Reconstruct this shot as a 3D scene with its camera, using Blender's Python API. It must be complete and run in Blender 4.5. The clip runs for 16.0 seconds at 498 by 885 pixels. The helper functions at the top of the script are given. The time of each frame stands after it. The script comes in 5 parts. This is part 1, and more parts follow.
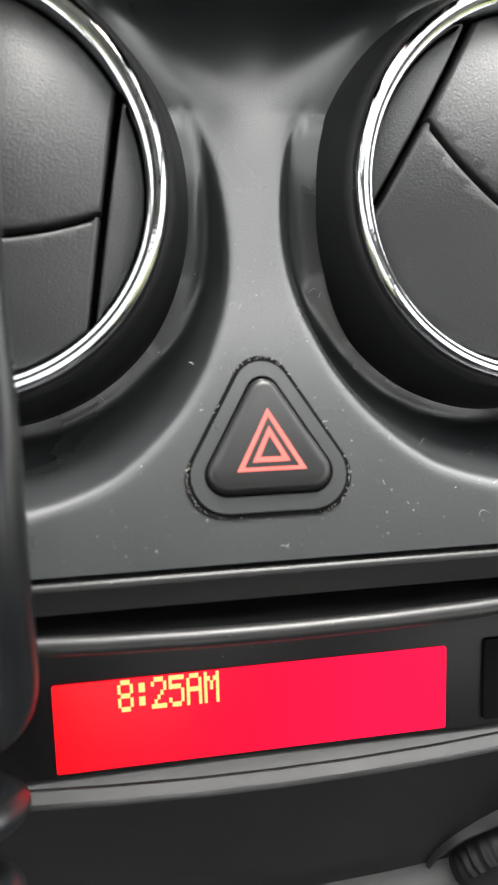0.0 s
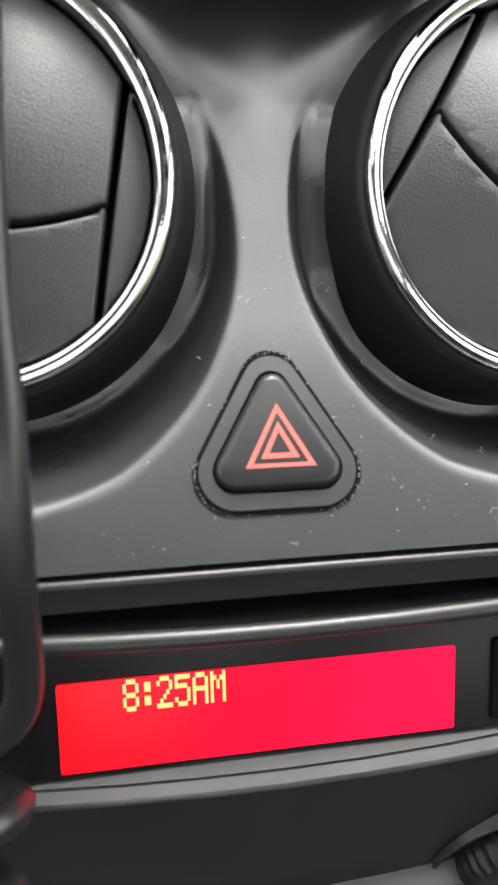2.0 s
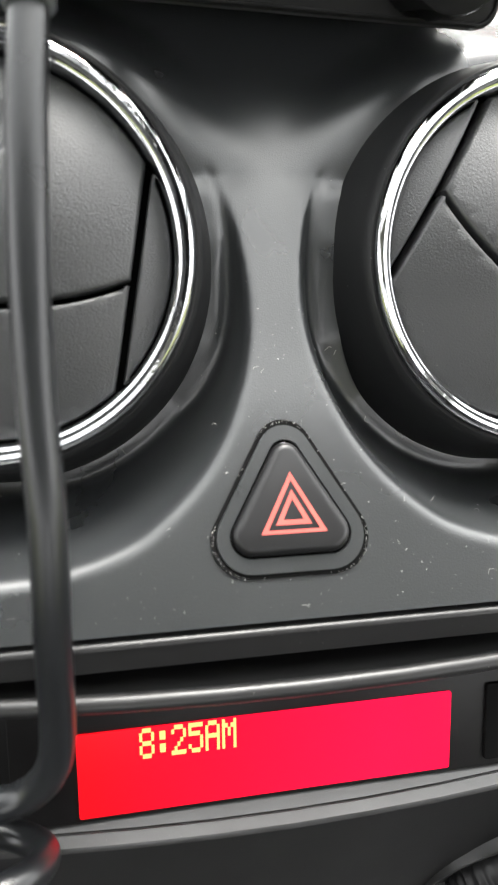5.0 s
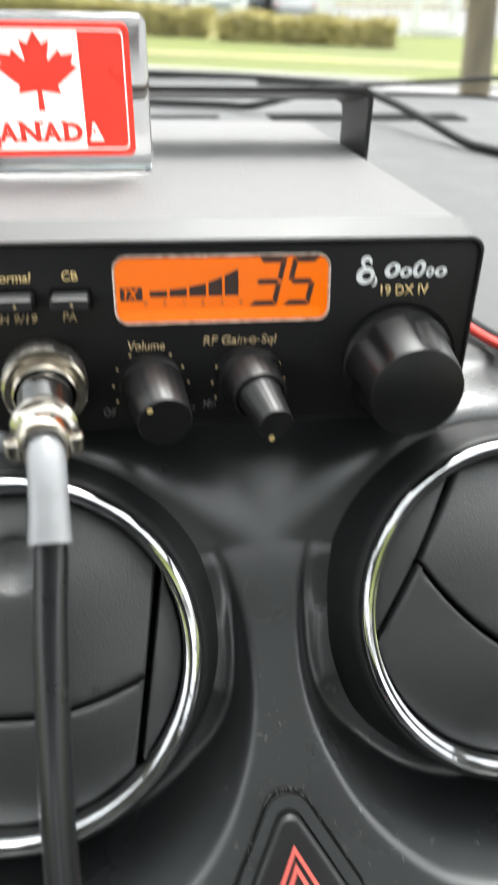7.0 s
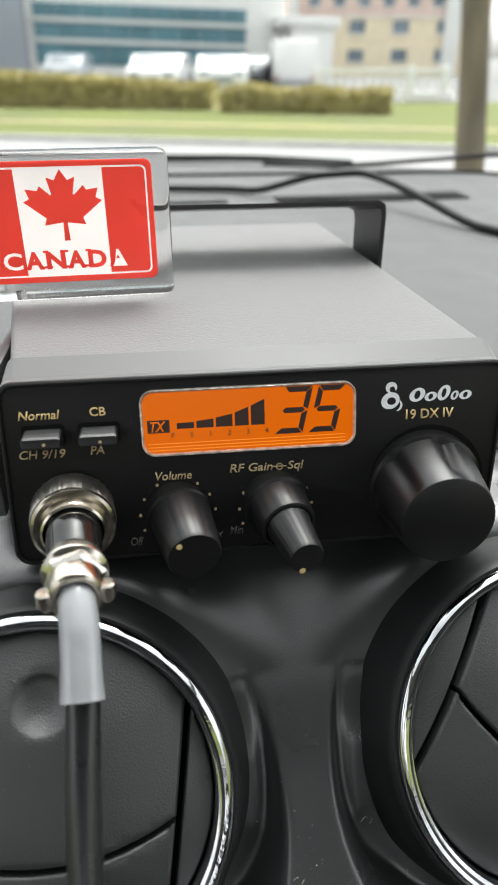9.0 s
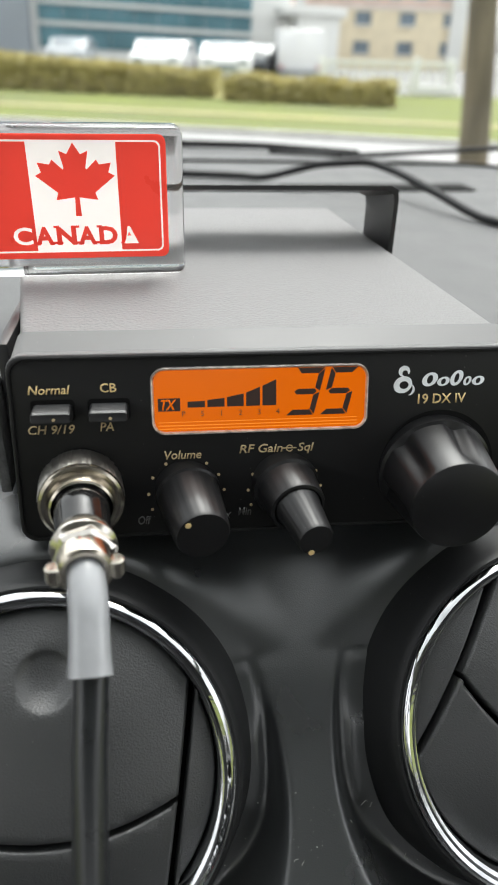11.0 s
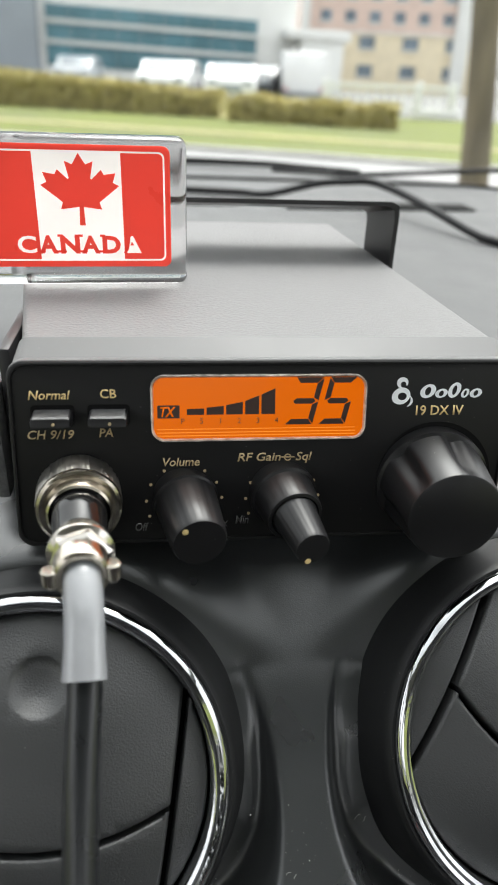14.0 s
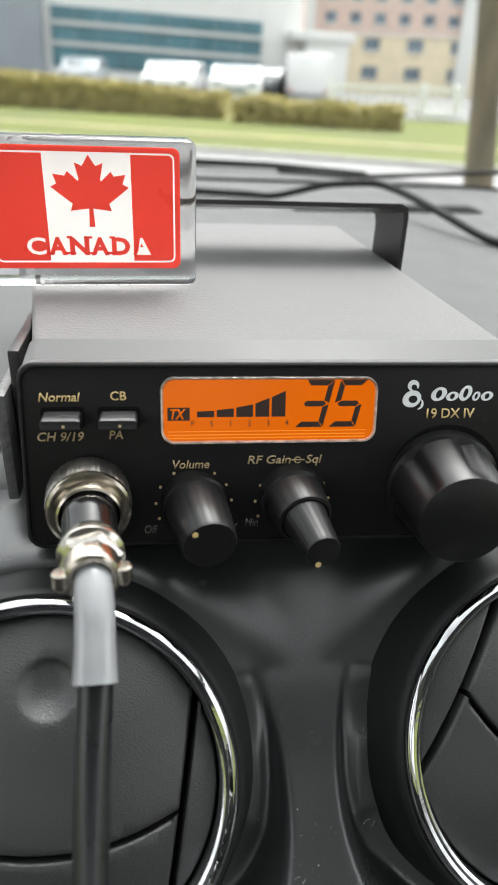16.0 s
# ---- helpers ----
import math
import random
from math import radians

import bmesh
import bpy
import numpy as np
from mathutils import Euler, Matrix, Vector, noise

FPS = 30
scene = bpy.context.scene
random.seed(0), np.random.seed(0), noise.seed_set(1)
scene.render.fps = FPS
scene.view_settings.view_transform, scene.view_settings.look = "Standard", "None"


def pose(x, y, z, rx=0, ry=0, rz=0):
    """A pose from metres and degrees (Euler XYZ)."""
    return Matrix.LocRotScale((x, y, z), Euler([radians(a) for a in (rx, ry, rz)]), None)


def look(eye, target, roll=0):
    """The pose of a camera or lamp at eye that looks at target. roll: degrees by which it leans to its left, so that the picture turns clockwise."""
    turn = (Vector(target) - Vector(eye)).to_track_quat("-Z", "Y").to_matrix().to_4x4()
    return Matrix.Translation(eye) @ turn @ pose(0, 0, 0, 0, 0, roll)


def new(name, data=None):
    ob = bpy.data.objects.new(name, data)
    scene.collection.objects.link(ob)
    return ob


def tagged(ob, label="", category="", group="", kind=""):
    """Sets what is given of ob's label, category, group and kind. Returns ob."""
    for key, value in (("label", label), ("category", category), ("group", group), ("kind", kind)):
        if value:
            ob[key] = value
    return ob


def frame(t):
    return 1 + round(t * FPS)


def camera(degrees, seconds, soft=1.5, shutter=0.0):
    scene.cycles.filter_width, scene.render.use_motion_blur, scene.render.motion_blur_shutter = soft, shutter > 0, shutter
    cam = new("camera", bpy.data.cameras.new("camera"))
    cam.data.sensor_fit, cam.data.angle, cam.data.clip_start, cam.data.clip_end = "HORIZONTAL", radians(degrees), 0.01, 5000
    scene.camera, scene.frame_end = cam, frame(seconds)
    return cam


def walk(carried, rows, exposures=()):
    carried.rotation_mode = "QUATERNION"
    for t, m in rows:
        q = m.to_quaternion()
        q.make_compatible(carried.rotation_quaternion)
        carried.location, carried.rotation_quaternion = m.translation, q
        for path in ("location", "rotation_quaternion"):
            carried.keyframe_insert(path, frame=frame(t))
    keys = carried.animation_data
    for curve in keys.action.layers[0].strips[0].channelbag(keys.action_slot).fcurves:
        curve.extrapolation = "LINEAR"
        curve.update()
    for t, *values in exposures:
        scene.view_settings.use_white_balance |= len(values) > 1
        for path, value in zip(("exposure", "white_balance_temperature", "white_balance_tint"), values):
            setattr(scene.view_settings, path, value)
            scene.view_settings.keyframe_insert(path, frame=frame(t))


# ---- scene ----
cam = camera(40.0, 16.0, shutter=0.5)
cam.data.dof.use_dof, cam.data.dof.focus_distance, cam.data.dof.aperture_fstop = True, 0.19, 20.0
PATH = [
    (0, (-0.01525, -0.00058, 1.15191), (0.23802, 1.53161, -0.10834), 4.716),
    (0.5, (-0.01601, 0.00122, 1.14959), (0.23146, 1.53048, -0.11537), 4.600),
    (1, (-0.01524, 0.00100, 1.15060), (0.23963, 1.52813, -0.11547), 4.813),
    (1.5, (-0.01585, 0.00132, 1.14840), (0.24879, 1.52258, -0.12272), 5.181),
    (2, (-0.01709, 0.00130, 1.14999), (0.24077, 1.52836, -0.11556), 4.976),
    (2.5, (-0.01927, 0.00189, 1.14872), (0.24511, 1.52181, -0.12405), 5.282),
    (3, (-0.02430, 0.00401, 1.14727), (0.23582, 1.51890, -0.13235), 5.406),
    (3.5, (-0.02436, 0.00389, 1.15033), (0.24053, 1.52426, -0.12179), 5.709),
    (5.8, (-0.02677, 0.00719, 1.17099), (0.30916, 1.51258, -0.10219), 7.253),
    (6, (-0.02427, 0.00538, 1.16856), (0.28493, 1.54744, -0.06693), 6.293),
    (6.2, (-0.02336, 0.00986, 1.18179), (0.28588, 1.56020, -0.04328), 5.891),
    (6.5, (-0.01900, 0.02050, 1.20530), (0.24800, 1.60050, 0.00850), 4.100),
    (6.8, (-0.01705, 0.03033, 1.22962), (0.22343, 1.64563, 0.07508), 2.666),
    (7, (-0.01740, 0.03480, 1.24200), (0.20100, 1.68000, 0.12600), 1.550),
    (7.2, (-0.01661, 0.03857, 1.24573), (0.16624, 1.74103, 0.21220), 0.785),
    (7.5, (-0.02055, 0.04220, 1.25829), (0.17771, 1.76351, 0.25939), 0.706),
    (8, (-0.02225, 0.04804, 1.25606), (0.17975, 1.77244, 0.26326), 0.586),
    (8.5, (-0.01968, 0.04835, 1.25419), (0.18664, 1.77192, 0.26083), 0.163),
    (9, (-0.02114, 0.04593, 1.25737), (0.18032, 1.77714, 0.27639), -0.103),
    (9.5, (-0.02237, 0.04611, 1.25790), (0.18018, 1.78007, 0.28201), 0.308),
    (10, (-0.02310, 0.04505, 1.25694), (0.19324, 1.78103, 0.28762), 0.868),
    (10.2, (-0.02412, 0.04500, 1.25612), (0.19094, 1.76850, 0.26450), 0.948),
    (12.3, (-0.02518, 0.04833, 1.25285), (0.19178, 1.76302, 0.24650), 2.457),
    (12.5, (-0.02480, 0.04772, 1.25247), (0.19297, 1.76178, 0.24520), 2.458),
    (13, (-0.02608, 0.04654, 1.25456), (0.19987, 1.76998, 0.26525), 2.735),
    (13.5, (-0.02523, 0.04598, 1.25286), (0.19745, 1.78381, 0.28831), 2.573),
    (14, (-0.02502, 0.04442, 1.25292), (0.19410, 1.78482, 0.29219), 2.477),
    (14.5, (-0.02607, 0.04554, 1.25162), (0.19576, 1.78403, 0.28806), 2.651),
    (15, (-0.02538, 0.04532, 1.25169), (0.18996, 1.77611, 0.27291), 2.586),
    (15.5, (-0.02646, 0.04551, 1.25194), (0.19216, 1.77711, 0.27533), 2.878),
    (16, (-0.02659, 0.04524, 1.25290), (0.18231, 1.78837, 0.29486), 2.501),
]
walk(cam, [(t, look(eye, target, roll)) for t, eye, target, roll in PATH], [(0, 2.8, 6650, 10), (6.4, 2.95, 6650, 10), (7.0, 2.30, 6500, 8), (7.6, 1.84, 6500, 8), (16, 1.9, 6500, 8)])

# ---- light ----
world = bpy.data.worlds.new("overcast_sky")
scene.world = world
world.use_nodes = True
wn = world.node_tree
wn.nodes.clear()
sky = wn.nodes.new("ShaderNodeTexSky")
sky.sky_type, sky.sun_disc = "NISHITA", False
sky.sun_elevation, sky.sun_rotation = radians(62), radians(20)
sky.air_density, sky.dust_density = 1.0, 4.0
soften = wn.nodes.new("ShaderNodeHueSaturation")
soften.inputs["Saturation"].default_value = 0.1
back = wn.nodes.new("ShaderNodeBackground")
back.inputs["Strength"].default_value = 0.15
wout = wn.nodes.new("ShaderNodeOutputWorld")
wn.links.new(sky.outputs[0], soften.inputs["Color"])
wn.links.new(soften.outputs[0], back.inputs["Color"])
wn.links.new(back.outputs[0], wout.inputs["Surface"])
sun_data = bpy.data.lights.new("sun", "SUN")
sun_data.energy, sun_data.angle, sun_data.color = 0.5, radians(25), (1.0, 0.97, 0.93)
sun = new("sun", sun_data)
sun.matrix_world = look((2.4, 6.5, 14), (0, 0, 1))

# ---- materials ----
def mat(name, color, rough=0.5, metal=0.0, bump=0.0, scale=900.0, vary=0.12, vary_scale=25.0, dust=0.0, coat=0.0, stretch=None, spec=0.5, dust_scale=60.0):
    m = bpy.data.materials.new(name)
    m.use_nodes = True
    nt = m.node_tree
    b = nt.nodes["Principled BSDF"]
    b.inputs["Roughness"].default_value = rough
    b.inputs["Metallic"].default_value = metal
    b.inputs["Specular IOR Level"].default_value = spec
    b.inputs["Coat Weight"].default_value = coat
    tc = nt.nodes.new("ShaderNodeTexCoord")
    src = tc.outputs["Object"]
    if stretch:
        mp = nt.nodes.new("ShaderNodeMapping")
        mp.inputs["Scale"].default_value = stretch
        nt.links.new(src, mp.inputs["Vector"])
        src = mp.outputs[0]
    big = nt.nodes.new("ShaderNodeTexNoise")
    big.inputs["Scale"].default_value = vary_scale
    big.inputs["Detail"].default_value = 5
    nt.links.new(src, big.inputs["Vector"])
    ramp = nt.nodes.new("ShaderNodeMapRange")
    ramp.inputs[1].default_value, ramp.inputs[2].default_value = 0.3, 0.7
    ramp.inputs[3].default_value, ramp.inputs[4].default_value = 1 - vary, 1 + vary
    nt.links.new(big.outputs["Fac"], ramp.inputs[0])
    mul = nt.nodes.new("ShaderNodeVectorMath")
    mul.operation = "SCALE"
    mul.inputs[0].default_value = color
    nt.links.new(ramp.outputs[0], mul.inputs["Scale"])
    col = mul.outputs[0]
    if dust:
        sp = nt.nodes.new("ShaderNodeTexVoronoi")
        sp.inputs["Scale"].default_value = dust_scale * 2.1
        sp.inputs["Randomness"].default_value = 1.0
        nt.links.new(tc.outputs["Object"], sp.inputs["Vector"])
        cut = nt.nodes.new("ShaderNodeMapRange")
        cut.inputs[1].default_value, cut.inputs[2].default_value = 0.045, 0.02
        cut.inputs[3].default_value, cut.inputs[4].default_value = 0, dust
        nt.links.new(sp.outputs["Distance"], cut.inputs[0])
        mix = nt.nodes.new("ShaderNodeMix")
        mix.data_type = "RGBA"
        mix.inputs[7].default_value = (0.55, 0.53, 0.5, 1)
        nt.links.new(cut.outputs[0], mix.inputs[0])
        nt.links.new(col, mix.inputs[6])
        col = mix.outputs[2]
    nt.links.new(col, b.inputs["Base Color"])
    rr = nt.nodes.new("ShaderNodeMapRange")
    rr.inputs[1].default_value, rr.inputs[2].default_value = 0.3, 0.7
    rr.inputs[3].default_value, rr.inputs[4].default_value = max(0.02, rough * 0.88), min(1, rough * 1.12)
    nt.links.new(big.outputs["Fac"], rr.inputs[0])
    nt.links.new(rr.outputs[0], b.inputs["Roughness"])
    if bump:
        fine = nt.nodes.new("ShaderNodeTexNoise")
        fine.inputs["Scale"].default_value = scale
        fine.inputs["Detail"].default_value = 3
        nt.links.new(src, fine.inputs["Vector"])
        bp = nt.nodes.new("ShaderNodeBump")
        bp.inputs["Strength"].default_value = bump
        bp.inputs["Distance"].default_value = 0.35 / scale
        nt.links.new(fine.outputs["Fac"], bp.inputs["Height"])
        nt.links.new(bp.outputs[0], b.inputs["Normal"])
    return m


def glow(name, color, strength, vary=0.1, scale=20.0, second=None, rough=0.15):
    m = mat(name, [c * 0.25 for c in color], rough, vary=0.05)
    nt = m.node_tree
    b = nt.nodes["Principled BSDF"]
    tc = nt.nodes.new("ShaderNodeTexCoord")
    no = nt.nodes.new("ShaderNodeTexNoise")
    no.inputs["Scale"].default_value = scale
    no.inputs["Detail"].default_value = 1
    nt.links.new(tc.outputs["Object"], no.inputs["Vector"])
    mix = nt.nodes.new("ShaderNodeMix")
    mix.data_type = "RGBA"
    mix.inputs[6].default_value = (*color, 1)
    mix.inputs[7].default_value = (*(second or [c * (1 - vary) for c in color]), 1)
    if second:
        sx = nt.nodes.new("ShaderNodeSeparateXYZ")
        mr = nt.nodes.new("ShaderNodeMapRange")
        mr.inputs[1].default_value, mr.inputs[2].default_value = -0.045, 0.03
        nt.links.new(tc.outputs["Object"], sx.inputs[0])
        nt.links.new(sx.outputs[0], mr.inputs[0])
        nt.links.new(mr.outputs[0], mix.inputs[0])
    else:
        nt.links.new(no.outputs["Fac"], mix.inputs[0])
    nt.links.new(mix.outputs[2], b.inputs["Emission Color"])
    b.inputs["Emission Strength"].default_value = strength
    b.inputs["Specular IOR Level"].default_value = 0.12
    return m


def clear(name, tint=(1, 1, 1), ior=1.49, rough=0.0):
    m = bpy.data.materials.new(name)
    m.use_nodes = True
    b = m.node_tree.nodes["Principled BSDF"]
    b.inputs["Base Color"].default_value = (*tint, 1)
    b.inputs["Transmission Weight"].default_value = 1
    b.inputs["IOR"].default_value = ior
    b.inputs["Roughness"].default_value = rough
    return m


M_FASCIA = mat("satin_charcoal_plastic", (0.026, 0.028, 0.029), 0.29, spec=1.0, bump=0.34, scale=2600, vary=0.06, dust=0.2, dust_scale=150)
M_DASHTOP = mat("grained_grey_dash_pad", (0.068, 0.069, 0.070), 0.58, spec=0.3, bump=0.5, scale=900, vary=0.08, dust=0.35, dust_scale=190)
M_RIM = mat("matte_black_plastic", (0.010, 0.0105, 0.011), 0.5, spec=0.3, bump=0.08, scale=2600, vary=0.08, dust=0.3, dust_scale=140)
M_VANE = mat("leather_grain_plastic", (0.0185, 0.0195, 0.020), 0.43, spec=1.0, bump=0.75, scale=2000, vary=0.07, dust=0.35, dust_scale=150)
M_CHROME = mat("worn_chrome", (0.55, 0.56, 0.57), 0.06, 1.0, bump=0.05, scale=300, vary=0.25, vary_scale=160)
M_GAP = mat("deep_black", (0.005, 0.005, 0.005), 0.85, vary=0.2, spec=0.1)
M_BUTTON = mat("soft_black_button", (0.012, 0.012, 0.0125), 0.34, spec=0.5, bump=0.1, scale=2400, vary=0.06, dust=0.35, dust_scale=170)
M_RED = mat("red_print", (0.62, 0.11, 0.09), 0.5, vary=0.06, vary_scale=300)
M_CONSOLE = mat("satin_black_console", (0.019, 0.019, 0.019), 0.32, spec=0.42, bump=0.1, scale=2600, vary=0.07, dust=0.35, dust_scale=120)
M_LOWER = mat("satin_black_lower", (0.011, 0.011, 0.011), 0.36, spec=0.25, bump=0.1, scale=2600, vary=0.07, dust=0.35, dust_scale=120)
# console plastic with dust, its base lightened for light on the upward ledge
M_LEDGE = mat("dusty_lit_ledge", (0.040, 0.040, 0.039), 0.32, spec=0.8, bump=0.12, scale=1500, vary=0.2, vary_scale=60, dust=0.8, dust_scale=420)
M_GLOSS = mat("smoked_gloss_plastic", (0.009, 0.0085, 0.0085), 0.36, spec=0.25, vary=0.1, dust=0.4, dust_scale=130)
# the pinker second colour also carries glare on the right of the screen
M_CLOCK = glow("red_backlight", (1.0, 0.005, 0.012), 0.185, second=(1.0, 0.009, 0.065))
M_DIGIT = glow("amber_digit", (1.0, 0.62, 0.2), 0.21)
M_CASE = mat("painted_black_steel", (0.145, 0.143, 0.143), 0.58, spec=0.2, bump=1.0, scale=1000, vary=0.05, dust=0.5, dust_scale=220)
M_BEZEL = mat("lit_black_bezel", (0.105, 0.105, 0.105), 0.5, spec=0.3, bump=0.06, scale=2500, vary=0.06, dust=0.3, dust_scale=170)
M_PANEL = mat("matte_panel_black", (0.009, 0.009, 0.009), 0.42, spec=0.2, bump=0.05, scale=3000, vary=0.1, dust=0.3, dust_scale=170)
M_BARREL = mat("glossy_black_barrel", (0.006, 0.006, 0.006), 0.14, spec=0.5, vary=0.1)
M_KNOB = mat("knob_black", (0.008, 0.008, 0.0085), 0.36, spec=0.4, bump=0.05, scale=2500, vary=0.08, dust=0.3, dust_scale=190)
M_GOLD = mat("gold_print", (0.78, 0.58, 0.27), 0.5, vary=0.08, vary_scale=500)
M_GOLD_DIM = mat("dim_gold_print", (0.46, 0.35, 0.19), 0.5, vary=0.15, vary_scale=500)
M_GREY_PRINT = mat("dark_grey_print", (0.085, 0.085, 0.085), 0.5, vary=0.2, vary_scale=600)
M_SILVER_PRINT = mat("silver_print", (0.86, 0.88, 0.9), 0.35, vary=0.06, vary_scale=400)
M_LCD = glow("amber_lcd_backlight", (1.0, 0.185, 0.003), 0.175, vary=0.25, scale=40)
M_SEG = mat("lcd_segment", (0.03, 0.012, 0.006), 0.35, vary=0.1)
M_SEG_FAINT = mat("lcd_faint_segment", (0.09, 0.028, 0.008), 0.35, vary=0.1)
M_NICKEL = mat("nickel_plate", (0.74, 0.7, 0.64), 0.2, 1.0, bump=0.05, scale=1500, vary=0.12, vary_scale=250)
M_KNURL = mat("tarnished_nickel", (0.34, 0.325, 0.30), 0.36, 1.0, bump=0.3, scale=2200, vary=0.2, vary_scale=400)
M_COLLAR = mat("worn_brassy_nickel", (0.58, 0.53, 0.45), 0.2, 1.0, bump=0.05, scale=1500, vary=0.15, vary_scale=300)
M_SLEEVE = mat("grey_translucent_sleeve", (0.35, 0.36, 0.375), 0.16, coat=0.8, vary=0.08, vary_scale=120)
M_CABLE = mat("black_rubber_cord", (0.009, 0.010, 0.011), 0.30, spec=0.6, bump=0.06, scale=1200, vary=0.1, vary_scale=80)
M_ACRYLIC = clear("clear_acrylic")
M_SLEEVE.node_tree.nodes["Principled BSDF"].inputs["Transmission Weight"].default_value = 0.35


def film(name, color):
    """A printed film that daylight shines through from behind."""
    m = mat(name, color, 0.3, vary=0.03, vary_scale=60, coat=0.3)
    nt = m.node_tree
    b, o = nt.nodes["Principled BSDF"], nt.nodes["Material Output"]
    tr = nt.nodes.new("ShaderNodeBsdfTranslucent")
    tr.inputs["Color"].default_value = (*color, 1)
    mx = nt.nodes.new("ShaderNodeMixShader")
    mx.inputs[0].default_value = 0.50
    nt.links.new(b.outputs[0], mx.inputs[1])
    nt.links.new(tr.outputs[0], mx.inputs[2])
    nt.links.new(mx.outputs[0], o.inputs["Surface"])
    return m


M_FLAGRED = film("flag_red_print", (0.95, 0.085, 0.06))
M_FLAGWHITE = film("flag_white_print", (0.70, 0.665, 0.64))
M_BRACKET = mat("painted_bracket", (0.02, 0.02, 0.021), 0.4, bump=0.2, scale=1500, vary=0.1)
M_EAR = mat("speckled_grey_steel", (0.16, 0.16, 0.16), 0.45, 0.4, bump=0.8, scale=1200, vary=0.25, vary_scale=500)
M_WIRE = mat("black_wire", (0.012, 0.012, 0.013), 0.55, spec=0.2, vary=0.1)
M_REDWIRE = mat("red_wire", (0.6, 0.04, 0.03), 0.35, vary=0.05)
M_LOWTRIM = mat("pale_satin_trim", (0.06, 0.06, 0.059), 0.4, bump=0.1, scale=2000, vary=0.06, dust=0.3, dust_scale=120)
M_LINT = mat("pale_lint", (0.6, 0.59, 0.56), 0.8, vary=0.15)
M_TRIM = mat("dark_cabin_trim", (0.06, 0.06, 0.062), 0.7, bump=0.3, scale=500, vary=0.1)
M_HEADLINER = mat("grey_headliner_fabric", (0.32, 0.32, 0.315), 0.9, bump=0.4, scale=600, vary=0.08)
M_SEAT = mat("charcoal_seat_cloth", (0.05, 0.05, 0.055), 0.9, bump=0.5, scale=400, vary=0.15)
M_ASPHALT = mat("pale_worn_asphalt", (0.17, 0.168, 0.165), 0.9, bump=0.5, scale=60, vary=0.15, vary_scale=0.6)
M_CONCRETE = mat("kerb_concrete", (0.4, 0.39, 0.37), 0.9, bump=0.4, scale=60, vary=0.12, vary_scale=2)
M_GRASS = mat("spring_grass", (0.100, 0.118, 0.016), 0.9, bump=0.8, scale=25, vary=0.25, vary_scale=0.35)
M_HEDGE = mat("budding_hedge", (0.40, 0.35, 0.14), 0.8, vary=0.2, vary_scale=2.0)
M_BARK = mat("grey_brown_bark", (0.16, 0.135, 0.09), 0.9, bump=1.0, scale=30, vary=0.3, vary_scale=5, stretch=(1, 1, 0.25))
M_LEAF = mat("young_leaf", (0.09, 0.12, 0.03), 0.6, vary=0.3, vary_scale=4)
M_WHITEWALL = mat("white_cladding", (0.72, 0.72, 0.7), 0.6, bump=0.1, scale=20, vary=0.05, vary_scale=0.7)
M_GREYWALL = mat("blue_grey_cladding", (0.27, 0.3, 0.33), 0.6, vary=0.06, vary_scale=0.6)
M_GLASSBAND = mat("teal_window_glass", (0.09, 0.20, 0.24), 0.12, vary=0.25, vary_scale=0.5)
# both brick colours are paled for glare and haze in the windshield
M_BEIGE = mat("beige_brick", (0.78, 0.68, 0.50), 0.85, vary=0.1, vary_scale=1.2)
M_PINK = mat("pink_brick", (0.70, 0.54, 0.47), 0.85, vary=0.1, vary_scale=1.2)
M_WINDOW = mat("dark_window_glass", (0.15, 0.19, 0.23), 0.15, vary=0.4, vary_scale=0.8)
M_KEY = mat("dusty_lit_key_top", (0.055, 0.055, 0.055), 0.45, spec=0.8, bump=0.8, scale=2600, vary=0.2, vary_scale=400, dust=0.6, dust_scale=500)
M_CARGLASS = mat("tinted_car_glass", (0.3, 0.33, 0.35), 0.2, vary=0.2, vary_scale=0.8)
M_RAIL = mat("white_painted_metal", (0.75, 0.75, 0.73), 0.5, vary=0.05, vary_scale=2)
M_CARWHITE = mat("white_car_paint", (0.78, 0.78, 0.78), 0.25, vary=0.03, coat=0.6, vary_scale=2)
M_CARDARK = mat("dark_car_paint", (0.04, 0.045, 0.05), 0.25, vary=0.1, coat=0.6, vary_scale=2)
M_TYRE = mat("tyre_rubber", (0.02, 0.02, 0.02), 0.8, vary=0.1)
M_RIMALLOY = mat("alloy_wheel", (0.6, 0.6, 0.6), 0.3, 0.9, vary=0.05)
M_TAIL = mat("red_lamp_lens", (0.35, 0.02, 0.02), 0.2, vary=0.05)


def windshield_glass():
    m = bpy.data.materials.new("windshield_glass")
    m.use_nodes = True
    nt = m.node_tree
    nt.nodes.clear()
    tr = nt.nodes.new("ShaderNodeBsdfTransparent")
    gl = nt.nodes.new("ShaderNodeBsdfGlossy")
    gl.inputs["Roughness"].default_value = 0.02
    mx = nt.nodes.new("ShaderNodeMixShader")
    o = nt.nodes.new("ShaderNodeOutputMaterial")
    tr.inputs["Color"].default_value = (0.95, 0.97, 0.96, 1)
    mx.inputs[0].default_value = 0.03
    nt.links.new(tr.outputs[0], mx.inputs[1])
    nt.links.new(gl.outputs[0], mx.inputs[2])
    nt.links.new(mx.outputs[0], o.inputs["Surface"])
    return m


M_SCREEN = windshield_glass()


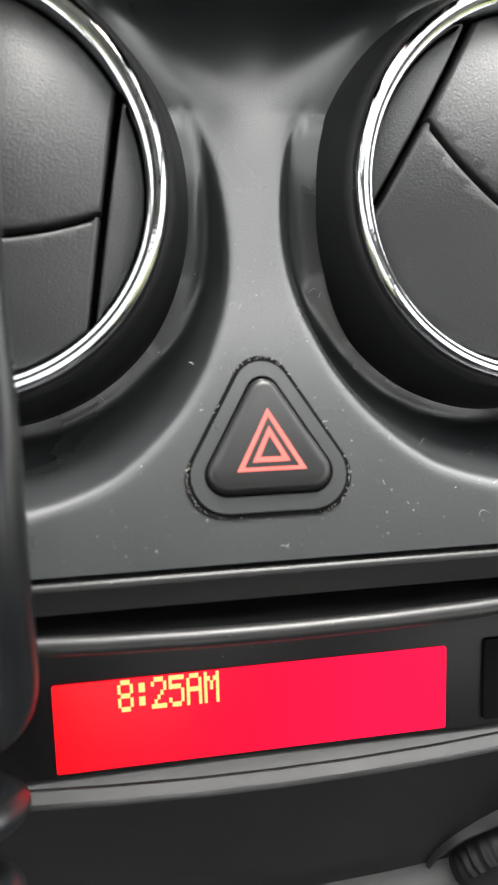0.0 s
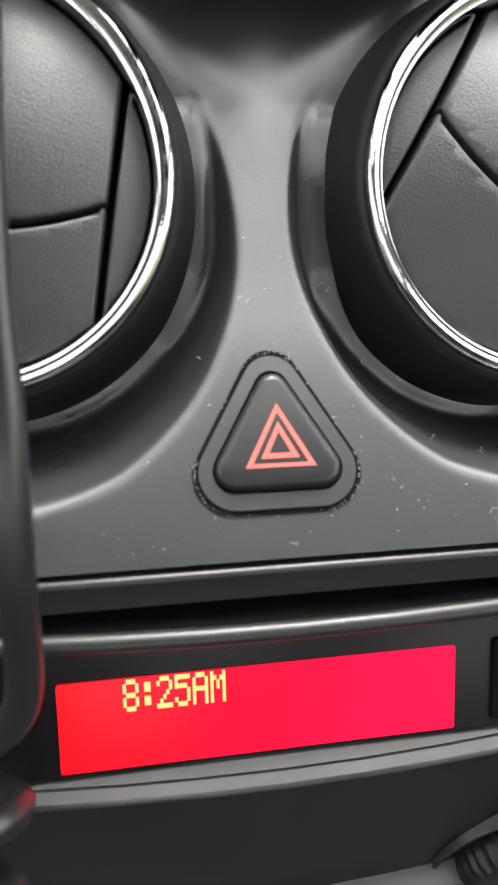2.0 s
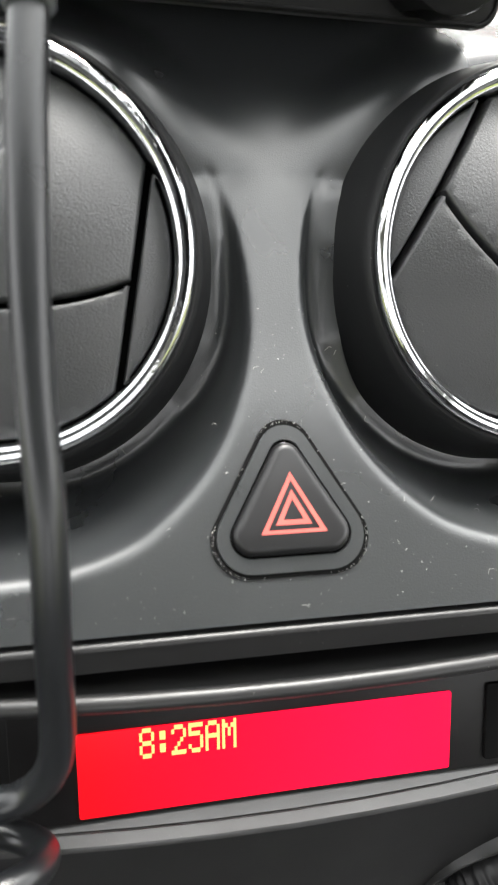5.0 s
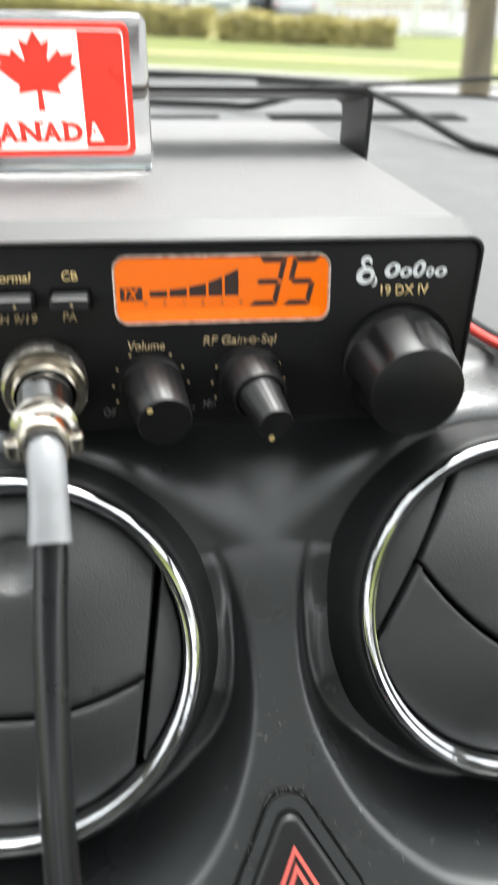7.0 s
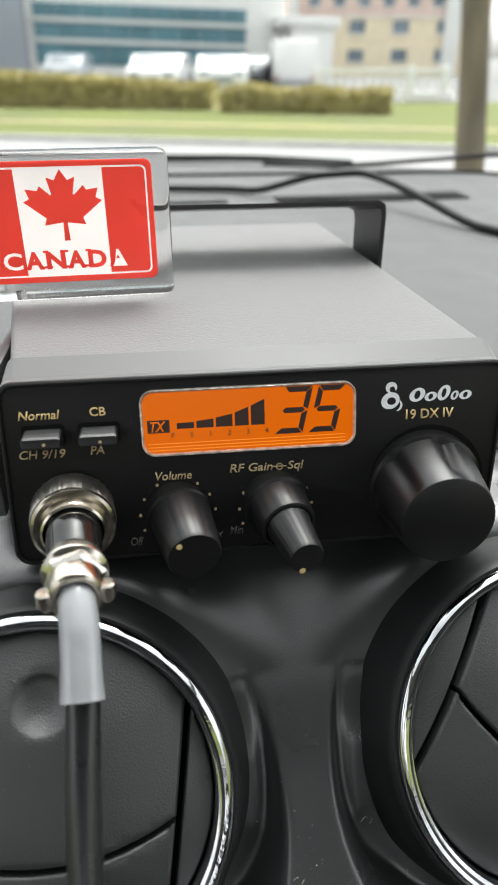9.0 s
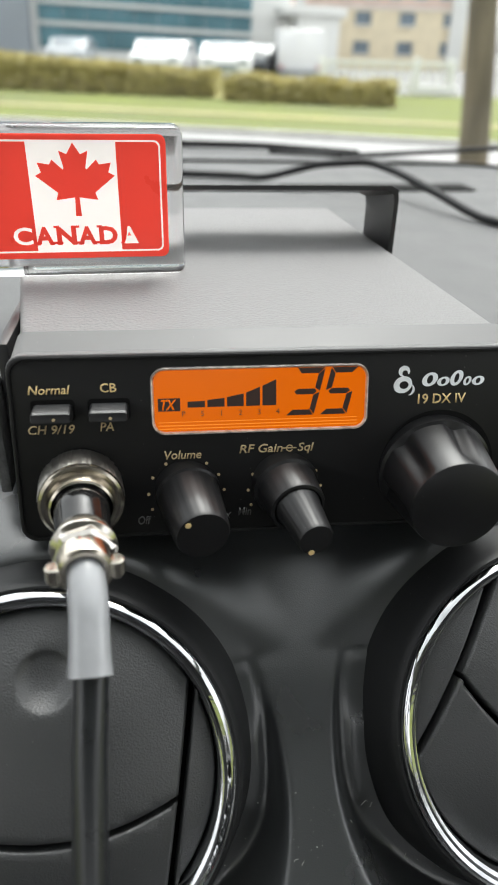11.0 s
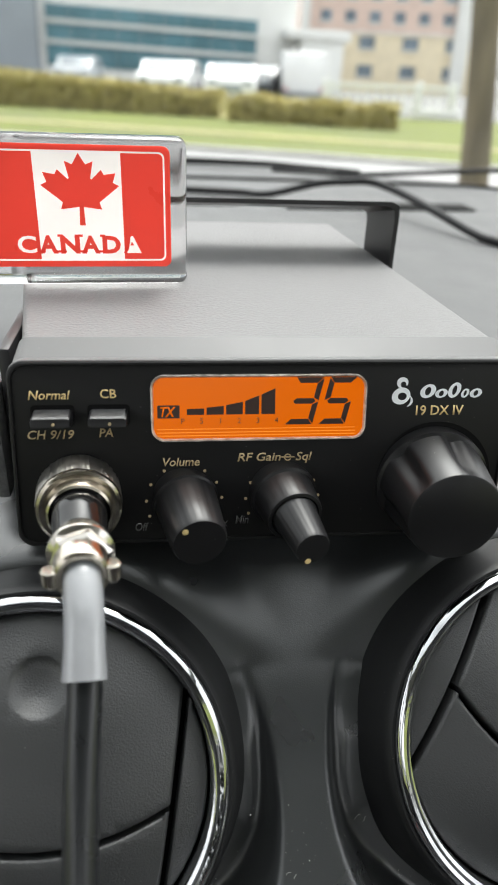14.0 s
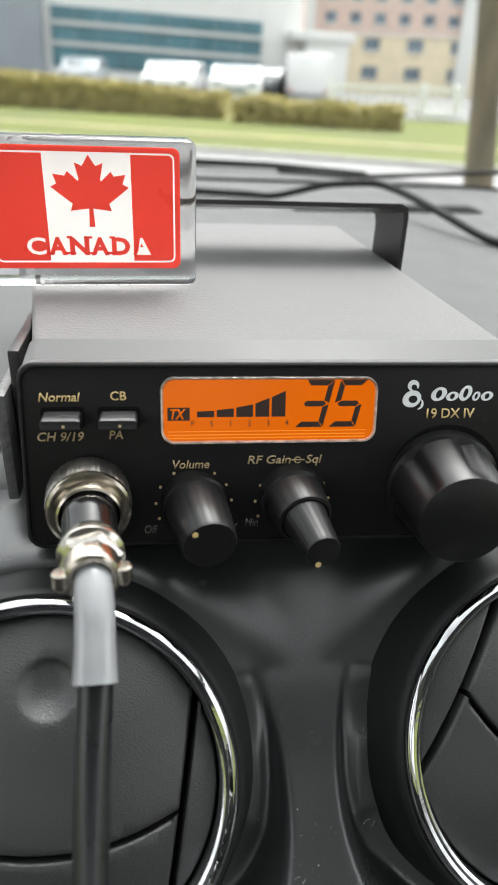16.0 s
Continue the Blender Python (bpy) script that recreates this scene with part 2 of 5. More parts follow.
# ---- builders ----
def empty(name, m, label, category, group="", kind=""):
    ob = new(name)
    ob.empty_display_size = 0.02
    ob.matrix_world = m
    return tagged(ob, label, category, group, kind)


def part(name, bm, material, parent=None, label="", smooth=True, angle=35):
    me = bpy.data.meshes.new(name)
    bmesh.ops.recalc_face_normals(bm, faces=bm.faces)
    if smooth:
        for f in bm.faces:
            f.smooth = True
        for e in bm.edges:
            if len(e.link_faces) == 2 and e.calc_face_angle(0) > radians(angle):
                e.smooth = False
    bm.to_mesh(me)
    bm.free()
    me.materials.append(material)
    ob = new(name, me)
    if parent:
        ob.parent = parent
    return tagged(ob, label)


def box(x0, x1, y0, y1, z0, z1, bev=0.0, seg=2, bm=None):
    bm = bm or bmesh.new()
    r = bmesh.ops.create_cube(bm, size=1)
    vs = r["verts"]
    for v in vs:
        v.co = Vector(((x0 + x1) / 2 + v.co.x * (x1 - x0), (y0 + y1) / 2 + v.co.y * (y1 - y0), (z0 + z1) / 2 + v.co.z * (z1 - z0)))
    if bev:
        es = list({e for v in vs for e in v.link_edges})
        bmesh.ops.bevel(bm, geom=es, offset=bev, segments=seg, affect="EDGES", profile=0.5)
    return bm


def lathe(profile, n=64, axis="z", bm=None, at=(0, 0, 0), ripple=None):
    """Turns (radius, height) pairs about an axis; ends at radius 0 close."""
    bm = bm or bmesh.new()
    rings = []
    for k, (r, h) in enumerate(profile):
        ring = []
        for i in range(n):
            a = 2 * math.pi * i / n
            rr = r * (ripple(a, k) if ripple else 1)
            p = (rr * math.cos(a), rr * math.sin(a), h)
            if axis == "-y":
                p = (p[0], -p[2], p[1])
            ring.append(bm.verts.new((p[0] + at[0], p[1] + at[1], p[2] + at[2])))
        rings.append(ring)
    for a, b in zip(rings, rings[1:]):
        for i in range(n):
            j = (i + 1) % n
            bm.faces.new((a[i], a[j], b[j], b[i]))
    if profile[0][0] < 1e-5 or profile[-1][0] < 1e-5:
        bmesh.ops.remove_doubles(bm, verts=bm.verts, dist=1e-7)
    return bm


def smooth_path(pts, n=12):
    """Catmull-Rom points through pts."""
    ps = [Vector(p) for p in pts]
    ps = [2 * ps[0] - ps[1]] + ps + [2 * ps[-1] - ps[-2]]
    out = []
    for i in range(1, len(ps) - 2):
        a, b, c, d = ps[i - 1:i + 3]
        for k in range(n):
            t = k / n
            out.append(0.5 * ((2 * b) + (c - a) * t + (2 * a - 5 * b + 4 * c - d) * t * t + (3 * b - a - 3 * c + d) * t ** 3))
    return out + [ps[-2]]


def tube(pts, radius, n=20, bm=None, cap=True):
    bm = bm or bmesh.new()
    up = Vector((0.3, 0.2, 1)).normalized()
    rings = []
    for i, p in enumerate(pts):
        d = (pts[min(i + 1, len(pts) - 1)] - pts[max(i - 1, 0)]).normalized()
        up = (up - d * up.dot(d)).normalized()
        side = d.cross(up)
        r = radius(i / (len(pts) - 1)) if callable(radius) else radius
        rings.append([bm.verts.new(p + r * (math.cos(2 * math.pi * k / n) * up + math.sin(2 * math.pi * k / n) * side)) for k in range(n)])
    for a, b in zip(rings, rings[1:]):
        for k in range(n):
            j = (k + 1) % n
            bm.faces.new((a[k], a[j], b[j], b[k]))
    if cap:
        bm.faces.new(rings[0])
        bm.faces.new(rings[-1])
    return bm


def prism(outline, y0, y1, bm=None, bev=0.0, seg=2):
    """An outline in x and z, drawn out from y0 (back) to y1 (front, towards the viewer: y1 < y0); the front edge may be bevelled."""
    bm = bm or bmesh.new()
    b = [bm.verts.new((x, y0, z)) for x, z in outline]
    f = [bm.verts.new((x, y1, z)) for x, z in outline]
    n = len(outline)
    top = bm.faces.new(f)
    bm.faces.new(b[::-1])
    for i in range(n):
        bm.faces.new((b[i], b[(i + 1) % n], f[(i + 1) % n], f[i]))
    if bev:
        bmesh.ops.recalc_face_normals(bm, faces=bm.faces)
        bmesh.ops.bevel(bm, geom=list(top.edges), offset=bev, segments=seg, affect="EDGES", profile=0.5)
    return bm


def rounded(corners, r, n=6):
    """The outline of a polygon (x, z) with rounded corners; r is one radius or one for each corner."""
    out = []
    m = len(corners)
    for i, c in enumerate(corners):
        c = Vector(c)
        a, b = (Vector(corners[i - 1]) - c).normalized(), (Vector(corners[(i + 1) % m]) - c).normalized()
        rr = r[i] if isinstance(r, (list, tuple)) else r
        half = a.angle(b) / 2
        d = rr / math.tan(half)
        mid = c + (a + b).normalized() * rr / math.sin(half)
        p, q = c + a * d - mid, c + b * d - mid
        t0 = math.atan2(p.y, p.x)
        dt = (math.atan2(q.y, q.x) - t0 + math.pi) % (2 * math.pi) - math.pi
        out += [(mid.x + rr * math.cos(t0 + dt * k / n), mid.y + rr * math.sin(t0 + dt * k / n)) for k in range(n + 1)]
    return out


def rect(x0, x1, z0, z1):
    return [(x0, z0), (x1, z0), (x1, z1), (x0, z1)]


def frame_of(outer, inner, y0, y1, bm=None):
    """A flat ring between two outlines of the same count, from y0 (back) to y1 (front)."""
    bm = bm or bmesh.new()
    n = len(outer)
    loops = [[bm.verts.new((x, y, z)) for x, z in o] for o, y in ((outer, y0), (outer, y1), (inner, y1), (inner, y0))]
    for a, b in zip(loops, loops[1:] + loops[:1]):
        for i in range(n):
            j = (i + 1) % n
            bm.faces.new((a[i], a[j], b[j], b[i]))
    return bm


def text(name, words, size, x, z, y, material, parent, slant=0.0, bold=0.0, align="LEFT", label="", width=0.0, thick=0.00012, raw=False):
    """Lettering that faces -y, its foot at z."""
    cu = bpy.data.curves.new(name, "FONT")
    cu.body, cu.size, cu.shear, cu.offset, cu.align_x, cu.extrude, cu.resolution_u = words, 1.0, slant, bold, align, 0, 3
    ob = bpy.data.objects.new(name, cu)
    scene.collection.objects.link(ob)
    bpy.context.view_layer.update()
    me = bpy.data.meshes.new_from_object(ob.evaluated_get(bpy.context.evaluated_depsgraph_get()))
    bpy.data.objects.remove(ob)
    xs = [v.co.x for v in me.vertices]
    sx = width / (max(xs) - min(xs)) if width else size
    bm = bmesh.new()
    bm.from_mesh(me)
    for v in bm.verts:
        v.co = Vector((x + (v.co.x - (min(xs) if width else 0)) * sx, y, z + v.co.y * size))
    bpy.data.meshes.remove(me)
    if raw:
        return bm
    if thick:
        r = bmesh.ops.extrude_face_region(bm, geom=list(bm.faces))
        for g in r["geom"]:
            if isinstance(g, bmesh.types.BMVert):
                g.co.y += thick
    return part(name, bm, material, parent, label, smooth=False)


# ---- dashboard ----
DASH = pose(0.0086, 0.1529, 1.1006, 0, 0, 2.5)      # between the two vents
SV, CV = 0.83, 0.557                                  # slope of the vent faces
HALF = 0.0681                                         # from the middle to a vent's axis
PROFILE = [(-0.0818, 0.0161), (-0.0632, 0.0099), (-0.0394, 0.0021), (-0.02, -0.0048), (0.0, -0.0109), (0.02, -0.0165), (0.05, -0.0262), (0.075, -0.0350)]


def slope_point(x, v, n):
    return Vector((x, CV * v - SV * n, SV * v + CV * n))


def base_height(v):
    """Smooth height of the bare fascia above the vent plane."""
    k = max(i for i in range(len(PROFILE) - 1) if v >= PROFILE[i][0] or i == 0)
    (a, p), (b, q) = PROFILE[k], PROFILE[k + 1]

    def lean(i):
        i0, i1 = max(i - 1, 0), min(i + 1, len(PROFILE) - 1)
        return (PROFILE[i1][1] - PROFILE[i0][1]) / (PROFILE[i1][0] - PROFILE[i0][0])
    t, w = (v - a) / (b - a), b - a
    return p * (2 * t ** 3 - 3 * t ** 2 + 1) + w * lean(k) * (t ** 3 - 2 * t ** 2 + t) + q * (3 * t ** 2 - 2 * t ** 3) + w * lean(k + 1) * (t ** 3 - t ** 2)


CREST = [(-180, 0.066), (-100, 0.0690), (-90, 0.0692), (-77, 0.0696), (-63, 0.0703), (-47, 0.0682), (-31, 0.0655), (-19, 0.0640), (-3, 0.0618), (12, 0.0606), (30, 0.0588), (60, 0.0565), (180, 0.0565)]
R_RIM = 0.0530


def crest_radius(deg):
    for (a, p), (b, q) in zip(CREST, CREST[1:]):
        if deg <= b:
            return p + (q - p) * (deg - a) / (b - a)
    return CREST[-1][1]


RIM_FOOT = [(-180, -0.027), (-60, -0.027), (-40, -0.0255), (-20, -0.0190), (0, -0.0166), (20, -0.0160), (37, -0.0146), (55, -0.0126), (180, -0.0120)]


def rim_foot(deg):
    """How deep the rim meets the fascia, by the angle about the vent."""
    for (a, p), (b, q) in zip(RIM_FOOT, RIM_FOOT[1:]):
        if deg <= b:
            return p + (q - p) * (deg - a) / (b - a)
    return RIM_FOOT[-1][1]


def ease(t):
    t = max(0.0, min(1.0, t))
    return t * t * (3 - 2 * t)


def fascia_height(x, v):
    h = base_height(v)
    for side in (-1, 1):
        dx = (x - side * HALF) * -side               # positive towards the middle
        r = math.hypot(dx, v)
        deg = math.degrees(math.atan2(v, dx))
        if deg < -90:
            deg = -180 - deg
        re = crest_radius(deg) - (0.0018 * max(0.0, min(1.0, (deg + 70) / 60)) if side < 0 else 0)
        low = ease((deg + 95) / 30)
        top = rim_foot(deg) - 0.048 * max(0.0, v)
        foot = rim_foot(deg) + 0.0024 * low * (1 - ease(deg / 25))
        h += ease((deg + 8) / 30) * max(0.0, top - h) * (1 - ease((r - R_RIM) / 0.020))   # a collar flows from the rim into the fascia
        if r < re:
            # a rounded strip runs round the rim, with a channel outside it that ends in a point towards the top
            floor_h = foot - 0.0020 * low * ease((r - R_RIM - 0.0022) / 0.0042)
            flat_w = 0.0050
            scoop = floor_h + (h - floor_h) * max(0.0, (r - R_RIM - flat_w) / max(0.001, re - R_RIM - flat_w)) ** 1.5
            taper = max(0.0, min(1.0, (30 - deg) / 30))
            across = (re - r) / max(0.0004, 0.0062 * taper)
            notch = (ease(across / 0.4) if across < 0.4 else 1 - ease((across - 0.4) / 0.6)) * taper
            step = h + (min(h, foot) - h) * ease((re - r) / 0.0034) * (1 - ease((deg - 10) / 24)) - 0.0026 * notch
            h = scoop + (step - scoop) * ease((deg + 62) / 50)
    return h


dashboard = empty("dashboard", DASH, "charcoal moulded plastic car dashboard with two scalloped vent recesses", "dashboard", kind="structure")


def build_fascia():
    xs = sorted({round(s * k * 0.0009, 5) for k in range(0, 150) for s in (-1, 1)} | {s * (0.135 + 0.02 * k) for k in range(1, 32) for s in (-1, 1)})
    vs = [-0.0818 + 0.0009 * k for k in range(174)]
    bm = bmesh.new()
    grid = [[bm.verts.new(slope_point(x, v, fascia_height(x, v))) for v in vs] for x in xs]
    for i in range(len(xs) - 1):
        for j in range(len(vs) - 1):
            mx, mv = (xs[i] + xs[i + 1]) / 2, (vs[j] + vs[j + 1]) / 2
            if min(math.hypot(mx - HALF, mv), math.hypot(mx + HALF, mv)) > 0.0505:
                bm.faces.new((grid[i][j], grid[i + 1][j], grid[i + 1][j + 1], grid[i][j + 1]))
    loose = [v for v in bm.verts if not v.link_faces]
    bmesh.ops.delete(bm, geom=loose, context="VERTS")
    inner = [v for v in bm.verts if not v.is_boundary]
    for k in range(12):
        bmesh.ops.smooth_vert(bm, verts=inner if k < 3 else [v for v in inner if v.co.z < 0.004 - 0.0033 * k or v.co.z > 0.010], factor=0.4, use_axis_x=True, use_axis_y=True, use_axis_z=True)
    return part("fascia", bm, M_FASCIA, dashboard, "satin charcoal plastic centre fascia", angle=60)


build_fascia()


def sweep(profile, x0, x1, step=0.01, bulge=0.0, bm=None):
    """Draws a (y, z) profile out along x; bulge pushes the middle towards the viewer."""
    bm = bm or bmesh.new()
    n = max(2, int((x1 - x0) / step) + 1)
    rows = []
    for i in range(n):
        x = x0 + (x1 - x0) * i / (n - 1)
        rows.append([bm.verts.new((x, y + bulge * (min(abs(x), 0.2) ** 2) - bulge * 0.0012, z)) for y, z in profile])
    for a, b in zip(rows, rows[1:]):
        for k in range(len(profile) - 1):
            bm.faces.new((a[k], a[k + 1], b[k + 1], b[k]))
    return bm


def glass_foot(x):
    """Where the curved windshield meets the dash, by the distance from the middle."""
    return 0.845 - 1.15 * min(abs(x), 0.5) ** 2


def dash_sheet(y0, y1, z, drop, material, name, label):
    """A strip of the dash top between two curved edges, with a short fall at its far side."""
    bm = bmesh.new()
    rows = []
    for i in range(49):
        x = -0.72 + 0.03 * i
        a_, b_ = y0(x), y1(x)
        rows.append([bm.verts.new((x, a_ + (b_ - a_) * k / 8, z - (0.002 * (k / 8) ** 3))) for k in range(9)] + [bm.verts.new((x, b_ + 0.002, z - drop))])
    for p_, q_ in zip(rows, rows[1:]):
        for k in range(9):
            bm.faces.new((p_[k], p_[k + 1], q_[k + 1], q_[k]))
    return part(name, bm, material, dashboard, label, angle=50)


def pad_edge(x):
    return min(0.715 - 0.08 * x, glass_foot(x) - 0.02)


part("pad_nose", sweep([(0.0685, 0.0405), (0.0715, 0.0422), (0.075, 0.0425), (0.10, 0.0425)], -0.72, 0.72, 0.03), M_DASHTOP, dashboard, "rounded front edge of the dash top pad", angle=60)
dash_sheet(lambda x: 0.10, pad_edge, 0.0425, 0.012, M_DASHTOP, "top_pad", "grained grey dash top pad")
dash_sheet(lambda x: pad_edge(x) - 0.004, lambda x: pad_edge(x) + 0.014, 0.0432, 0.02, M_GAP, "pad_joint", "black joint behind the pad")
dash_sheet(lambda x: pad_edge(x) + 0.010, lambda x: max(pad_edge(x) + 0.012, glass_foot(x)), 0.0420, 0.10, M_DASHTOP, "glass_foot_panel", "grey panel at the foot of the windshield")
part("defroster_slot", box(0.095, 0.275, 0.520, 0.553, 0.0420, 0.0433, 0.0005), M_GAP, dashboard, "long black defroster slot")
part("defroster_slot", box(-0.16, 0.05, 0.535, 0.545, 0.0420, 0.0432, 0.0004), M_GAP, dashboard, "narrow black defroster slot")
# a lip along the foot of the fascia, a shadow gap, and the hooded clock console
lip = [(-0.0570, -0.0612)] + [(-0.0598 + 0.0012 * math.cos(radians(a)), -0.0613 + 0.0012 * math.sin(radians(a))) for a in range(70, 181, 10)] + [(-0.0620, -0.0670), (-0.0600, -0.0678), (-0.053, -0.0672), (-0.053, -0.0765)]
part("lower_lip", sweep(lip, -0.5, 0.5, 0.02, 0.0), M_CONSOLE, dashboard, "thin plastic lip under the fascia", angle=30)
hood = [(-0.053, -0.0800), (-0.0640, -0.0735)] + [(-0.0680 + 0.0020 * math.cos(radians(a)), -0.0702 + 0.0020 * math.sin(radians(a))) for a in range(50, 231, 12)] + [(-0.0660, -0.0730), (-0.0480, -0.0790)]
part("console_hood", sweep(hood, -0.5, 0.5, 0.02, 0.6), M_CONSOLE, dashboard, "hooded upper edge of the clock console", angle=30)
face = [(-0.0460, -0.0785), (-0.0545, -0.0925), (-0.0718, -0.1158)]
ledge = [(-0.0718, -0.1158), (-0.0751, -0.11645), (-0.0753, -0.1169), (-0.0756, -0.1169), (-0.0758, -0.11655), (-0.0776, -0.1169), (-0.0785, -0.1170), (-0.0790, -0.1175), (-0.0793, -0.1183), (-0.0789, -0.1190)]
apron = [(-0.0786, -0.1188), (-0.0784, -0.1215), (-0.0815, -0.16), (-0.0822, -0.1815), (-0.08, -0.40)]
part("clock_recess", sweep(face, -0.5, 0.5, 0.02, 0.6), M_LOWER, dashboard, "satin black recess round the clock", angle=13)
part("clock_ledge", sweep(ledge, -0.5, 0.5, 0.02, 0.6), M_LEDGE, dashboard, "dusty ledge under the clock, toned lighter for daylight", angle=25)
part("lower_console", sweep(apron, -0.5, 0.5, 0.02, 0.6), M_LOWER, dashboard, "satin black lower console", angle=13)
part("lower_trim", sweep([(-0.0820, -0.1815), (-0.0862, -0.1835), (-0.0885, -0.1834), (-0.0898, -0.1850), (-0.0900, -0.1900), (-0.0880, -0.21)], -0.5, 0.5, 0.02, 0.6), M_LOWTRIM, dashboard, "pale grey satin trim edge", angle=40)
# volume dial low on the console
dial = lathe([(0.0, 0.007), (0.0185, 0.007), (0.0215, 0.0062), (0.0232, 0.004), (0.0236, 0.0), (0.0236, -0.01)], 144, "-y", at=(0.083, -0.083, -0.182), ripple=lambda a, k: 1 - (0.025 if k > 1 and int(a * 36 / math.pi) % 2 else 0))
part("dial", dial, M_KNOB, dashboard, "round black stereo dial")
part("dial_ring", lathe([(0.0312, -0.006), (0.0312, 0.0022), (0.0309, 0.0027), (0.0303, 0.0029), (0.0278, 0.0012), (0.0272, -0.0008), (0.0270, -0.006)], 72, "-y", at=(0.083, -0.080, -0.182)), M_CONSOLE, dashboard, "grey ring round the dial")

# lint and dust caught on the satin plastic
def dust_layer():
    rng_d = random.Random(11)
    bm = bmesh.new()
    made = 0
    while made < 300:
        x, v = rng_d.uniform(-0.075, 0.085), rng_d.uniform(-0.080, 0.03)
        if min(math.hypot(x - HALF, v), math.hypot(x + HALF, v)) < 0.056:
            continue
        if v > -0.012 and rng_d.random() < 0.9:
            continue
        p = slope_point(x, v, fascia_height(x, v) + 0.00012)
        made += 1
        if made % 9 or v > -0.02:
            r = rng_d.uniform(0.00005, 0.00009) * (1 if made % 7 else 2)
            bmesh.ops.create_icosphere(bm, subdivisions=1, radius=r, matrix=Matrix.Translation(p))
        else:
            a, ln = rng_d.uniform(0, 6.28), rng_d.uniform(0.0006, 0.0022)
            pts = []
            for k in range(4):
                q = p + slope_point(math.cos(a) * ln * k / 3, math.sin(a) * ln * k / 3, 0.0001 + 0.0001 * rng_d.random())
                pts.append(q)
                a += rng_d.uniform(-0.7, 0.7)
            tube(pts, 0.00005, 5, bm=bm)
    ob = part("dust", bm, M_LINT)
    ob.matrix_world = DASH
    return tagged(ob, "pale lint and dust specks on the dashboard plastic", "dust", kind="stuff")


dust_layer()

# ---- air vents ----
FACE_R = 0.0418
CHORD, GAPW = 0.0334, 0.0008


def vent_curve(x):
    """The curved joint between the two large vanes, in the vane's own turn."""
    return -0.0120 + 0.0115 * (max(0.0, (x + 0.006)) / 0.040) ** 2.2 if x > -0.006 else -0.0120 + 0.0030 * ((x + 0.006) / 0.036) ** 2


def arc(a0, a1, r, n=40):
    return [(r * math.cos(a0 + (a1 - a0) * k / n), r * math.sin(a0 + (a1 - a0) * k / n)) for k in range(n + 1)]


def vane(outline, hole=None):
    """A vane with a rolled edge, its face at z = 0; a hole is dished."""
    bm = bmesh.new()
    cx, cy = sum(p[0] for p in outline) / len(outline), sum(p[1] for p in outline) / len(outline)
    n = len(outline)
    nrm = []
    for i in range(n):
        a, b = Vector(outline[i - 1]), Vector(outline[(i + 1) % n])
        d = (b - a).normalized()
        nrm.append(Vector((-d.y, d.x)))
    area = sum(outline[i - 1][0] * outline[i][1] - outline[i][0] * outline[i - 1][1] for i in range(n))
    s = 1 if area > 0 else -1
    loops = []
    for inset, z in ((0, -0.006), (0, -0.0009), (0.0003, -0.0003), (0.0009, 0.0)):
        loops.append([bm.verts.new((x + s * m.x * inset, y + s * m.y * inset, z)) for (x, y), m in zip(outline, nrm)])
    for a, b in zip(loops, loops[1:]):
        for i in range(n):
            j = (i + 1) % n
            bm.faces.new((a[i], a[j], b[j], b[i]))
    edges = [bm.edges.get((loops[-1][i], loops[-1][(i + 1) % n])) for i in range(n)]
    if hole:
        hx, hy, hr = hole
        rings = []
        for k, (f, z) in enumerate(((1.12, 0.0), (1.0, -0.0003), (0.9, -0.0010), (0.7, -0.0020), (0.4, -0.0027))):
            rings.append([bm.verts.new((hx + hr * f * math.cos(2 * math.pi * i / 32), hy + hr * f * math.sin(2 * math.pi * i / 32), z)) for i in range(32)])
        for a, b in zip(rings, rings[1:]):
            for i in range(32):
                bm.faces.new((a[i], a[(i + 1) % 32], b[(i + 1) % 32], b[i]))
        bm.faces.new(rings[-1])
        edges += [bm.edges.get((rings[0][i], rings[0][(i + 1) % 32])) for i in range(32)]
    bmesh.ops.triangle_fill(bm, use_beauty=True, use_dissolve=False, edges=edges)
    for k in range(-13, 14):                      # cut so that the face can be domed
        for d in ((1, 0, 0), (0, 1, 0)):
            bmesh.ops.bisect_plane(bm, geom=bm.verts[:] + bm.edges[:] + bm.faces[:], dist=1e-6, plane_co=Vector(d) * (k * 0.0031 + 0.0007), plane_no=d)
    for v in bm.verts:
        v.co.z += 0.0095 * (1 - (v.co.x ** 2 + v.co.y ** 2) / FACE_R ** 2)
    return bm


